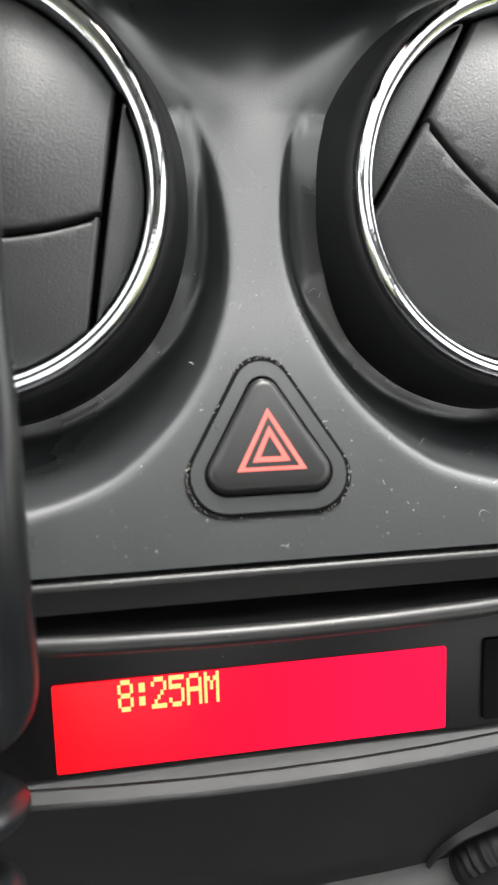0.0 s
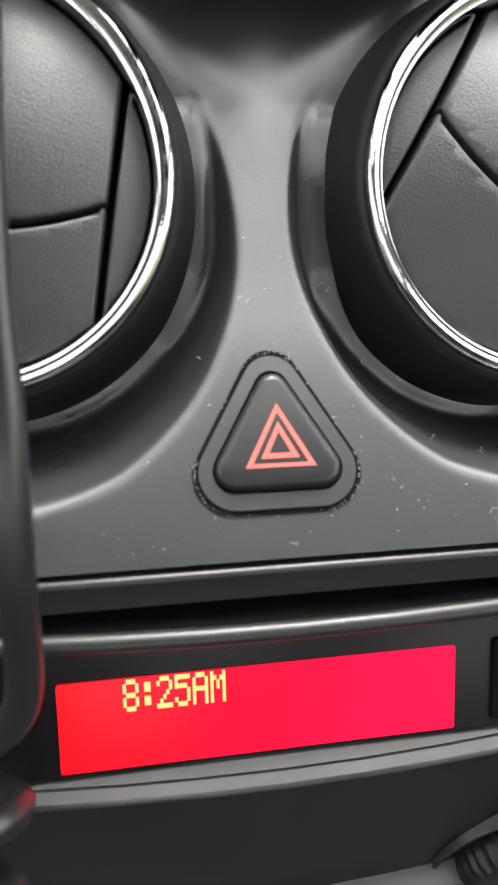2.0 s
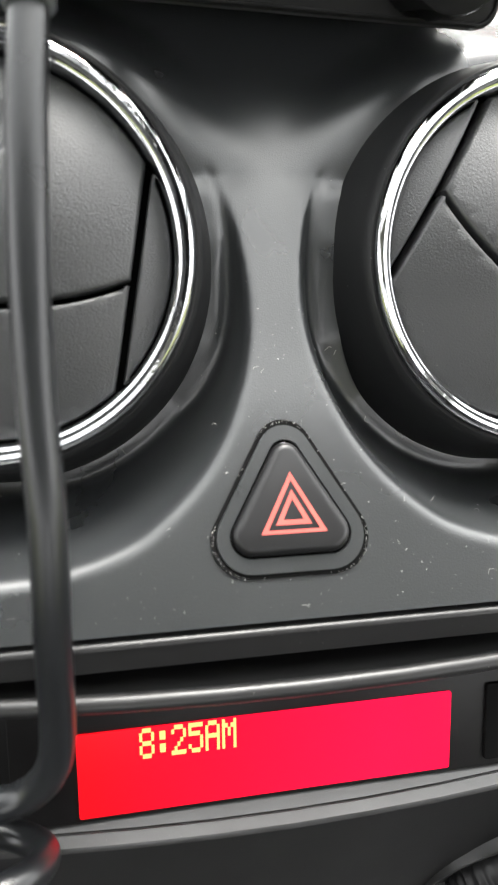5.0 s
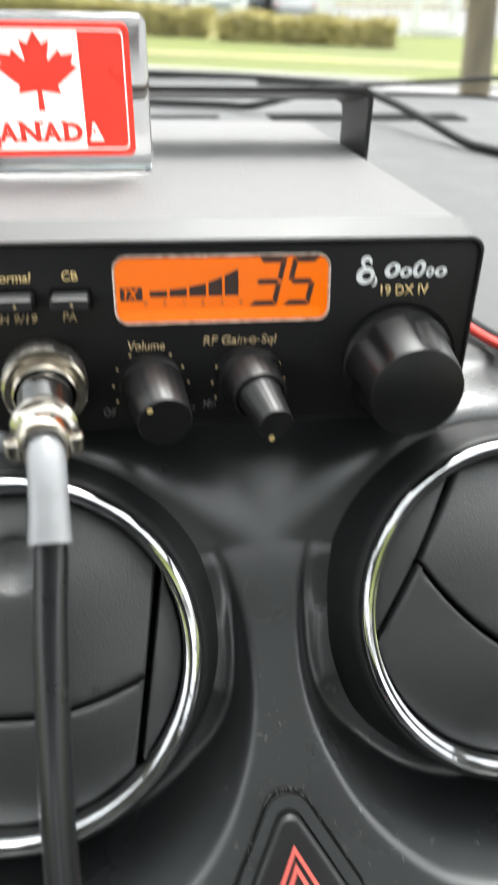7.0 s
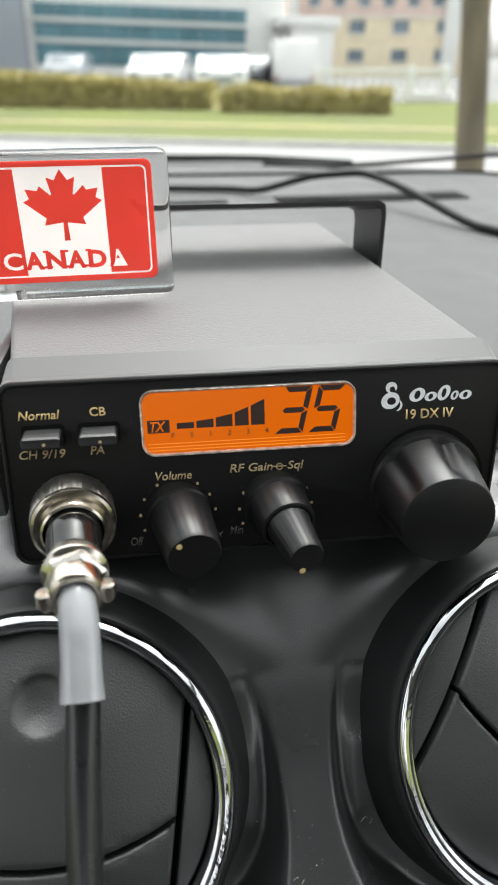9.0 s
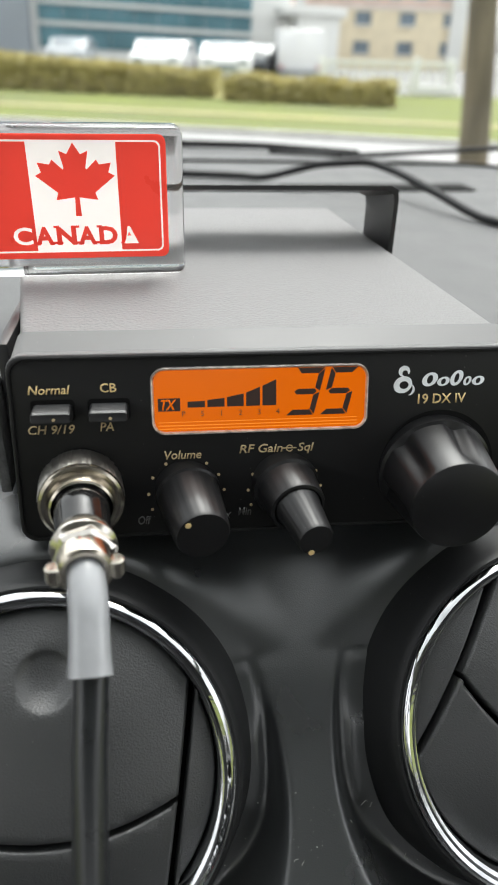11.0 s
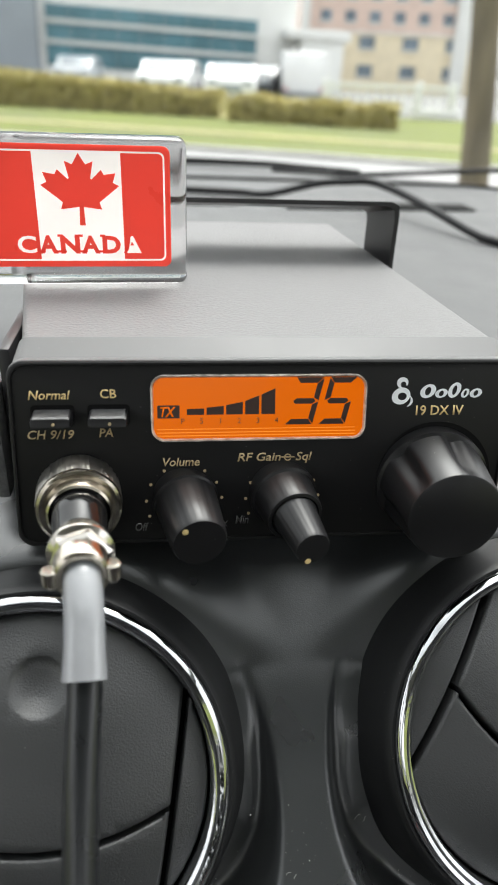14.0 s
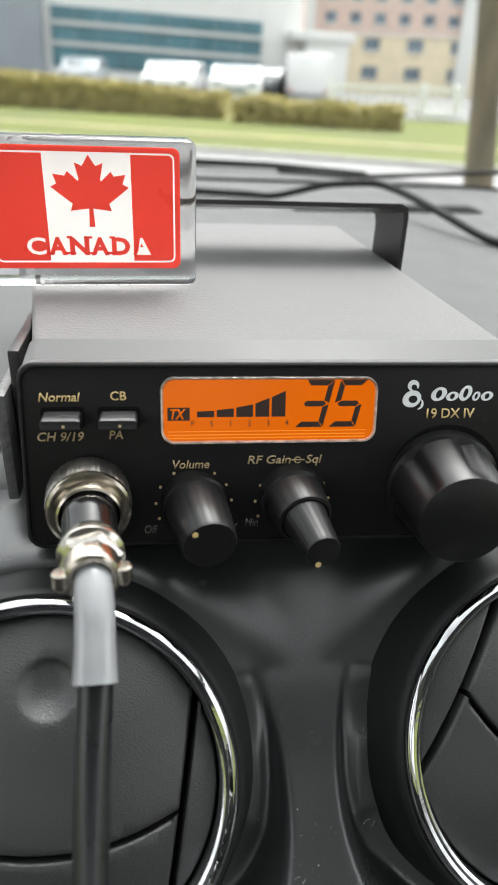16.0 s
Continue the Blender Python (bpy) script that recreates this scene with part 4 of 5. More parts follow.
def strap():
    bm = bmesh.new()
    inner = [(x * (0.0651 / 0.0667), z - (0.0016 if z > 0 else 0)) for x, z in STRAP]
    pts = STRAP + inner[::-1]
    for y0, y1 in ((0.098, 0.126),):
        prism(pts, y1, y0, bm=bm)
    return bm


bracket_bm = strap()
for v in bracket_bm.verts:
    v.co.x -= 0.09 * (v.co.y - 0.0128)
    if v.co.z > 0.01 and v.co.y > 0.11:          # the strap falls towards the windshield
        v.co.z -= 0.0058
part("mounting_bracket", bracket_bm, M_BRACKET, radio, "black steel mounting strap over the case", angle=30)
part("bracket_side", box(-0.0700, -0.0668, 0.016, 0.120, -0.042, 0.000, 0.0008), M_BRACKET, radio, "black steel bracket side")
part("bracket_ear", box(-0.0735, -0.0704, 0.010, 0.100, -0.042, -0.010, 0.0008), M_EAR, radio, "grey speckled steel bracket ear")
t = part("thumb_screw", lathe([(0.0, 0.007), (0.0045, 0.007), (0.0055, 0.006), (0.0058, 0.001), (0.004, 0.0), (0.004, -0.002)], 40, "z", ripple=lambda a, k: 1 - 0.04 * max(0, math.cos(14 * a)) if 0 < k < 4 else 1), M_NICKEL, radio, "nickel-plated thumb screw")
t.matrix_basis = pose(-0.0730, 0.027, -0.030, 0, -90, 0)

# ---- microphone plug and cord ----
mic = empty("microphone_cord", pose(-0.0490, 0.193, 1.1575), "nickel microphone plug with a grey sleeve and a black coiled cord", "microphone cord")


def rel(p):
    return Vector(p) - Vector((-0.0490, 0.193, 1.1575))


AX0, AX1 = Vector((0, 0, 0)), rel((-0.0443, 0.1580, 1.1610))
axis_dir = (AX1 - AX0).normalized()
plug_m = axis_dir.to_track_quat("Z", "Y").to_matrix().to_4x4()


def plug(name, prof, material, label, n=64, ripple=None):
    ob = part(name, lathe([(r, h * 0.95) for r, h in prof], n, ripple=ripple), material, mic, label, angle=30)
    ob.matrix_basis = plug_m
    return ob


plug("coupling_nut", [(0.0098, -0.001), (0.0104, 0.0), (0.0104, 0.0080), (0.0100, 0.0086)], M_KNURL, "knurled tarnished coupling nut", 120, lambda a, k: 1 - (0.03 if int(a * 60 / math.pi) % 2 else 0) if 0 < k < 3 else 1)
plug("nut_collar", [(0.0101, 0.0078), (0.0103, 0.0086), (0.0101, 0.0096), (0.0094, 0.0100), (0.0082, 0.0098), (0.0079, 0.0108), (0.0077, 0.0124), (0.0072, 0.0128)], M_COLLAR, "worn brassy lip of the nut")
plug("barrel", [(0.0076, 0.0112), (0.0072, 0.0118), (0.0064, 0.0124), (0.0064, 0.0180), (0.0062, 0.0184), (0.0060, 0.0290), (0.0056, 0.0300)], M_BARREL, "glossy black barrel")
plug("ferrule", [(0.0050, 0.0258), (0.0061, 0.0258), (0.0063, 0.0264), (0.0072, 0.0296), (0.0073, 0.0302), (0.0072, 0.0308), (0.0060, 0.0316)], M_NICKEL, "bright nickel ferrule")
nut = part("clamp_hexagon", lathe([(r, h * 0.95) for r, h in [(0.0050, 0.0308), (0.0066, 0.0312), (0.0069, 0.0318), (0.0069, 0.0334), (0.0060, 0.0342)]], 6), M_NICKEL, mic, "six-sided nickel collar", angle=12)
nut.matrix_basis = plug_m @ pose(0, 0, 0, 0, 0, 12)
plug("cable_clamp", [(0.0052, 0.0336), (0.0056, 0.0344), (0.0060, 0.0350), (0.0060, 0.0388), (0.0057, 0.0398), (0.0049, 0.0402), (0.0040, 0.0400)], M_COLLAR, "curved cable clamp")
for s in (-1, 1):
    lug = part("clamp_lug", lathe([(0.0, 0.0020), (0.0015, 0.0020), (0.0019, 0.0016), (0.0019, -0.0014), (0.0015, -0.0018), (0.0, -0.0018)], 24), M_COLLAR, mic, "rounded clamp lug")
    lug.matrix_basis = plug_m @ pose(s * 0.0062, 0.0, 0.0366, 90, 0, 0)
    e = part("clamp_screw", lathe([(0.0004, 0.0024), (0.0005, 0.0028), (0.0011, 0.0028), (0.0013, 0.0024), (0.0013, 0.0), (0.0, 0.0)], 24), M_NICKEL, lug, "clamp screw head")
SLEEVE = [rel(p) for p in ((-0.0444, 0.1600, 1.1608), (-0.0440, 0.1560, 1.1600), (-0.0434, 0.1510, 1.1570), (-0.0431, 0.1450, 1.1515), (-0.0430, 0.1410, 1.1475))]
part("sleeve", tube(smooth_path(SLEEVE, 8), lambda t: 0.0041 + 0.0004 * max(0, t - 0.7) / 0.3, 32), M_SLEEVE, mic, "grey translucent plastic sleeve")
CORD = [rel(p) for p in ((-0.0430, 0.1465, 1.1510), (-0.0430, 0.1400, 1.1452), (-0.0434, 0.1290, 1.1330), (-0.0434, 0.1130, 1.1130), (-0.0428, 0.1010, 1.0960), (-0.0415, 0.0900, 1.0800), (-0.0415, 0.0800, 1.0600), (-0.0418, 0.0730, 1.0390), (-0.0440, 0.0705, 1.0290), (-0.0495, 0.0695, 1.0220), (-0.0575, 0.0690, 1.0195))]
end = CORD[-1]
coil_axis = Vector((0, -0.86, -0.51))
side_a, side_b = Vector((0, 0.51, -0.86)), Vector((1, 0, 0))
coil_c = end + side_a * 0.0108
for k in range(1, 100):
    a = k / 16 * 2 * math.pi
    CORD.append(coil_c + coil_axis * (0.0160 * k / 16) + 0.0108 * (-math.cos(a) * side_a - math.sin(a) * side_b))
part("cord", tube(smooth_path(CORD, 4), 0.0034, 20), M_CABLE, mic, "black rubber coiled cord")

# ---- flag souvenir ----
SIGN = pose(-0.0530, 0.2605, 1.1910, 0, 0, 3.0)
sign = empty("flag_souvenir", SIGN, "clear acrylic block with printed maple leaf flag, on the radio", "souvenir")
SW, SH = 0.0326, 0.0430
acr = box(-SW, SW + 0.0008, 0.0, 0.012, 0.0, SH, 0.0026, 4)
acrylic = part("acrylic_block", acr, M_ACRYLIC, sign, "clear acrylic block with rounded edges", angle=50)
acrylic.visible_shadow = False
PX, PZ0, PZ1 = 0.0283, 0.0060, 0.0409


def sheet(name, outline, y, material, label=""):
    bm = bmesh.new()
    bm.faces.new([bm.verts.new((x, y, z)) for x, z in outline])
    return part(name, bm, material, sign, label, smooth=False)


def band(name, outer, inner, y, material, label=""):
    bm = bmesh.new()
    a, b = [bm.verts.new((x, y, z)) for x, z in outer], [bm.verts.new((x, y, z)) for x, z in inner]
    for k in range(len(a)):
        j = (k + 1) % len(a)
        bm.faces.new((a[k], a[j], b[j], b[k]))
    return part(name, bm, material, sign, label, smooth=False)


sheet("white_film", rounded(rect(-PX, PX, PZ0, PZ1), 0.0022, 6), -0.0002, M_FLAGWHITE, "white printed film")
band("red_border", rounded(rect(-PX, PX, PZ0, PZ1), 0.0022, 6), rounded(rect(-PX + 0.0016, PX - 0.0016, PZ0 + 0.0018, PZ1 - 0.0016), 0.0018, 6), -0.0004, M_FLAGRED, "red rounded border")
LXC = 0.0014
LETTER_X = [-0.0176 + 0.00625 * k for k in range(6)]


def flag_letter(ch, x, raw=False, bold=0.045):
    return text("letter", ch, 0.0070, x, 0.0103, -0.0004, M_FLAGRED, sign, bold=bold, width=0.0055 if ch != "N" else 0.0058, label="bold red printed letter", thick=0, raw=raw)


def red_band(x0, x1, rr, ch, lx):
    """A red band in which one letter is left white."""
    bm = flag_letter(ch, lx, True, 0.02)
    edges = [e for e in bm.edges if e.is_boundary]
    bmesh.ops.delete(bm, geom=list(bm.faces), context="FACES_ONLY")
    for e in [e for e in bm.edges if e not in edges]:
        bm.edges.remove(e)
    loop = [bm.verts.new((x, -0.0004, z)) for x, z in rounded(rect(x0, x1, PZ0 + 0.0023, PZ1 - 0.0021), rr, 5)]
    edges += [bm.edges.new((loop[k], loop[(k + 1) % len(loop)])) for k in range(len(loop))]
    bmesh.ops.triangle_fill(bm, use_beauty=True, use_dissolve=False, edges=edges, normal=(0, -1, 0))
    return part("red_band", bm, M_FLAGRED, sign, "red flag band with a white letter left open", smooth=False)


red_band(-PX + 0.0021, LXC - 0.0124, [0.0014, 0.0001, 0.0001, 0.0014], "C", LETTER_X[0])
red_band(LXC + 0.0126, PX - 0.0021, [0.0001, 0.0014, 0.0014, 0.0001], "A", LETTER_X[5])
for ch, x in zip("ANAD", LETTER_X[1:5]):
    flag_letter(ch, x)
SERIFS = {"A": ((-0.0005, 0.0, 0.0022), (0.0042, 0.0, 0.0024)), "N": ((-0.0005, 0.0, 0.0022), (-0.0007, 0.0047, 0.0016), (0.0044, 0.0047, 0.0024)), "D": ((-0.0006, 0.0, 0.0016), (-0.0006, 0.0047, 0.0016))}
for ch, x in zip("ANAD", LETTER_X[1:5]):
    for dx, dz, w_ in SERIFS[ch]:
        sheet("serif", rect(x + dx, x + dx + w_, 0.0103 + dz, 0.0110 + dz), -0.00042, M_FLAGRED)
HALF_LEAF = [(0, 1.0), (0.17, 0.70), (0.36, 0.79), (0.27, 0.33), (0.30, 0.30), (0.55, 0.56), (0.62, 0.43), (0.92, 0.48), (0.84, 0.22), (1.0, 0.13), (0.47, -0.33), (0.53, -0.53), (0.055, -0.46), (0.075, -0.98)]
leaf = HALF_LEAF + [(-x, z) for x, z in HALF_LEAF[::-1] if x]
sheet("maple_leaf", [(LXC + 0.0006 + 0.0113 * x, 0.0284 + 0.0102 * z) for x, z in leaf], -0.0004, M_FLAGRED, "red maple leaf")
# ---- loose wires on the dash ----
wire = empty("antenna_wire", pose(0.135, 0.7, 1.1464), "thin black antenna wire looping across the dash", "cable")
pts = [Vector(p) - Vector((0.135, 0.7, 1.1464)) for p in ((-0.03, 0.755, 1.1464), (0.04, 0.742, 1.1464), (0.066, 0.722, 1.1480), (0.097, 0.72, 1.155), (0.116, 0.71, 1.161), (0.135, 0.70, 1.164), (0.156, 0.69, 1.166), (0.169, 0.67, 1.164), (0.181, 0.64, 1.160), (0.192, 0.60, 1.155), (0.206, 0.56, 1.148), (0.216, 0.54, 1.1464), (0.25, 0.48, 1.1464), (0.32, 0.40, 1.1464))]
part("cord", tube(smooth_path(pts, 8), 0.0033, 12), M_WIRE, wire)
wire = empty("power_wire", pose(0.09, 0.3, 1.15), "red and black twin power wire beside the radio", "cable")
pts = [Vector(p) - Vector((0.09, 0.3, 1.15)) for p in ((0.02, 0.372, 1.160), (0.04, 0.385, 1.152), (0.075, 0.36, 1.1465), (0.080, 0.29, 1.1465), (0.085, 0.235, 1.1465), (0.105, 0.205, 1.1460), (0.135, 0.200, 1.146), (0.2, 0.24, 1.146))]
part("red_core", tube(smooth_path(pts, 8), 0.0016, 10), M_REDWIRE, wire, "red insulated core")
part("black_core", tube(smooth_path([p + Vector((0.003, 0.003, 0)) for p in pts], 8), 0.0016, 10), M_WIRE, wire, "black insulated core")
wire = empty("far_wire", pose(0.3, 0.88, 1.15), "thin black wire along the windshield foot", "cable")
pts = [Vector(p) - Vector((0.3, 0.88, 1.15)) for p in ((0.10, 0.93, 1.1445), (0.17, 0.90, 1.1445), (0.21, 0.86, 1.151), (0.28, 0.85, 1.156), (0.36, 0.84, 1.161), (0.46, 0.80, 1.162), (0.6, 0.74, 1.1455))]
part("cord", tube(smooth_path(pts, 8), 0.0026, 10), M_WIRE, wire)
blade = empty("wiper_blade", pose(0.05, 0.955, 1.1425), "black rubber wiper blade lying at the windshield foot", "wiper")
part("blade", tube(smooth_path([(-0.30, 0.02, 0.005), (-0.1, 0.012, 0.006), (0.03, 0.0, 0.006), (0.10, -0.012, 0.004), (0.16, -0.03, 0.003)], 6), lambda t: 0.0055 - 0.003 * t, 12), M_WIRE, blade)

# ---- car cabin ----
def plain(name, bm, material, label, category, kind="structure"):
    return tagged(part(name, bm, material), label, category, kind=kind)


plain("ceiling", box(-0.74, 0.76, -1.45, -0.10, 1.56, 1.60, 0.01), M_HEADLINER, "pale grey fabric headliner", "ceiling")
plain("floor", box(-0.74, 0.76, -1.9, 0.9, 0.33, 0.37, 0.01), M_TRIM, "dark cabin floor", "floor")
for s, nm in ((-1, "wall_west"), (1, "wall_east")):
    x = 0.0086 + s * 0.76
    plain(nm, box(x - 0.03, x + 0.03, -1.9, 1.02, 0.33, 0.95, 0.01), M_TRIM, "dark plastic door trim below the side windows", "door trim")
    bm = box(x - 0.03, x + 0.03, -0.62, -0.52, 0.95, 1.60, 0.01)
    box(x - 0.03, x + 0.03, -1.9, -1.72, 0.95, 1.30, 0.01, bm=bm)
    box(x - 0.03, x + 0.03, -1.48, -0.14, 1.56, 1.62, 0.01, bm=bm)
    tube([Vector((x, -1.46, 1.59)), Vector((x, -1.66, 1.45)), Vector((x, -1.81, 1.25))], 0.035, 12, bm=bm)
    plain("trim", bm, M_HEADLINER, "pale grey side pillars and roof rail", "pillar")
    plain("trim", tube([Vector((x, -0.17, 1.61)), Vector((x, 0.45, 1.385)), Vector((x, 1.04, 1.13))], 0.035, 12), M_HEADLINER, "slanting windshield pillar", "pillar")
bm = box(-0.74, 0.76, -1.92, -1.86, 0.33, 1.02, 0.01)
plain("wall_south", bm, M_TRIM, "dark trim below the rear window", "rear wall")
plain("wall_north", box(-0.74, 0.76, 0.93, 0.96, 0.33, 1.11), M_GAP, "black bulkhead under the dash", "bulkhead")


def seat(x, y):
    ob = empty("car_seat", pose(x, y, 0.37), "charcoal cloth car seat", "car seat", "car seats")
    part("seat_base", box(-0.25, 0.25, -0.25, 0.27, 0.0, 0.28, 0.07, 4), M_SEAT, ob)
    b = part("backrest", box(-0.24, 0.24, -0.07, 0.07, 0.0, 0.62, 0.06, 4), M_SEAT, ob)
    b.matrix_basis = pose(0, -0.27, 0.22, 14, 0, 0)
    h = part("headrest", box(-0.13, 0.13, -0.05, 0.05, 0.0, 0.17, 0.045, 4), M_SEAT, ob)
    h.matrix_basis = pose(0, -0.44, 0.86, 10, 0, 0)


for x in (-0.38, 0.40):
    seat(x, -0.62)
    seat(x, -1.42)
ws = bmesh.new()
ws.faces.new([ws.verts.new(p) for p in ((-0.72, -0.165, 1.618), (0.74, -0.165, 1.618), (0.74, 1.03, 1.13), (-0.72, 1.03, 1.13))])
pane = plain("window_1", ws, M_SCREEN, "clear laminated windshield", "windshield")
pane.visible_shadow = False

# ---- outdoors ----
gm = bmesh.new()
q = [gm.verts.new(p) for p in ((-900, -900, -0.16), (900, -900, -0.16), (900, 900, -0.16), (-900, 900, -0.16))]
gm.faces.new(q)
plain("ground", gm, M_ASPHALT, "grey asphalt ground out to the horizon", "ground")


def strip(name, pts, z0, z1, material, label, category):
    bm = bmesh.new()
    lo = [bm.verts.new((x, y, z0)) for x, y in pts]
    hi = [bm.verts.new((x, y, z1)) for x, y in pts]
    bm.faces.new(hi)
    for k in range(len(pts)):
        j = (k + 1) % len(pts)
        bm.faces.new((lo[k], lo[j], hi[j], hi[k]))
    return plain(name, bm, material, label, category)


SL = -0.37     # the street runs askew of the car


def row(x, y):
    return (x, y + SL * x)


strip("road", [row(-60, 9.5), row(60, 9.5), row(60, 13.1), row(-60, 13.1)], -0.155, -0.05, mat("dry_pale_asphalt", (0.25, 0.248, 0.245), 0.9, bump=0.4, scale=60, vary=0.1, vary_scale=0.7), "pale dry street", "road")
strip("kerb", [row(-60, 13.1), row(60, 13.1), row(60, 13.3), row(-60, 13.3)], -0.155, 0.03, M_CONCRETE, "pale concrete kerb", "kerb")
strip("lawn", [row(-60, 13.3), row(60, 13.3), row(60, 27.0), row(-60, 27.0)], -0.155, 0.0, M_GRASS, "spring grass verge", "lawn")
strip("verge_path", [row(-60, 16.0), row(60, 16.0), row(60, 16.6), row(-60, 16.6)], -0.1, 0.02, mat("dry_grass_strip", (0.30, 0.27, 0.13), 0.9, bump=0.6, scale=30, vary=0.2, vary_scale=0.8), "worn dry strip across the lawn", "verge")
strip("lawn", [(-40, -30), (-3.2, -30), (-3.2, 8), (-40, 8)], -0.155, -0.02, M_GRASS, "grass beside the car park", "lawn")
strip("lawn", [(3.6, -30), (40, -30), (40, 4.5), (3.6, 4.5)], -0.155, -0.02, M_GRASS, "grass beside the car park", "lawn")
strip("lot", [row(-60, 27.0), row(60, 27.0), row(60, 60), row(-60, 60)], -0.155, 0.01, M_ASPHALT, "asphalt car park", "car park")


def leaf_cloud(points, size, rng):
    """Small leaf quads about the given points."""
    vs, fs = [], []
    for p in points:
        a, b = rng.uniform(0, 6.28), rng.uniform(-1.2, 1.2)
        s = size * rng.uniform(0.6, 1.3)
        u = Vector((math.cos(a), math.sin(a), 0)) * s
        w_ = Vector((-math.sin(a) * math.sin(b), math.cos(a) * math.sin(b), math.cos(b))) * s
        k = len(vs)
        vs += [p - u * 0.5, p + w_ * 0.5 - u * 0.1, p + u * 0.5, p - w_ * 0.5 + u * 0.1]
        fs.append((k, k + 1, k + 2, k + 3))
    return vs, fs


def cloud_part(name, pts, size, material, parent, rng, label=""):
    vs, fs = leaf_cloud(pts, size, rng)
    me = bpy.data.meshes.new(name)
    me.from_pydata([tuple(v) for v in vs], [], fs)
    me.materials.append(material)
    ob = new(name, me)
    ob.parent = parent
    return tagged(ob, label)


rng = random.Random(5)


def hedge(x0, x1, y, h, label, fall=0.0):
    ob = empty("hedge", pose((x0 + x1) / 2, y + SL * (x0 + x1) / 2, 0.0, 0, 0, math.degrees(math.atan(SL))), label, "hedge", "hedges along the lawn")
    L = (x1 - x0) / 2 * math.hypot(1, SL)
    core = box(-L, L, -0.5, 0.5, 0.0, h * 0.86)
    bmesh.ops.subdivide_edges(core, edges=list(core.edges), cuts=6, use_grid_fill=True)
    for v in core.verts:
        v.co.z *= 1 - fall * max(0.0, v.co.x)
        if v.co.z > 0.05:
            v.co += 0.16 * noise.noise_vector(v.co * 1.1)
    part("branches", core, M_HEDGE, ob, "dense twiggy inside")
    pts = []
    for _ in range(int(L * 2200)):
        x, t = rng.uniform(-L, L), rng.random()
        hh = h * (1 - fall * max(0.0, x)) * (1 + 0.3 * noise.noise(Vector((x * 0.9, y, 0))))
        p = Vector((x, -0.55 + rng.uniform(-0.12, 0.08), rng.uniform(0.03, hh))) if t < 0.6 else Vector((x, rng.uniform(-0.55, 0.5), hh + rng.uniform(-0.12, 0.08)))
        pts.append(p)
    cloud_part("leaves", pts, 0.11, M_HEDGE, ob, rng, "budding olive leaves")


hedge(-14.0, 1.55, 22.0, 0.92, "clipped olive-brown hedge behind the lawn", 0.045)
hedge(1.75, 5.9, 21.2, 0.52, "low clipped olive-brown hedge behind the lawn")

# tree beside the street
tree = empty("tree", pose(2.99, 7.0, -0.16), "street tree with a grey-brown trunk", "tree")
part("trunk", tube(smooth_path([(0.02, 0, -0.05), (0.01, 0, 0.25), (-0.01, 0, 0.6), (-0.11, 0, 1.5), (-0.22, 0, 2.4), (-0.20, 0.05, 3.4), (-0.12, 0.1, 4.6)], 6), lambda t: 0.16 + 0.05 * (1 - t) ** 6 - 0.06 * t, 20), M_BARK, tree, "ridged bark")
tips = []
for k in range(11):
    a, z = k * 2.4, 2.6 + 0.17 * k
    d = Vector((math.cos(a), math.sin(a), 0.75)).normalized()
    s = Vector((-0.17, 0.03, z))
    e = [s, s + d * 0.7 + Vector((0, 0, 0.05)), s + d * 1.6 + Vector((0, 0, 0.3)), s + d * 2.3 + Vector((0, 0, 0.5))]
    part("limb", tube(smooth_path(e, 4), lambda t: 0.055 * (1 - 0.75 * t), 10), M_BARK, tree)
    tips += e[1:]
cloud_part("crown", [rng.choice(tips) + Vector((rng.gauss(0, 0.4), rng.gauss(0, 0.4), rng.gauss(0.15, 0.35))) for _ in range(5000)], 0.09, M_LEAF, tree, rng, "sparse young leaves with gaps")


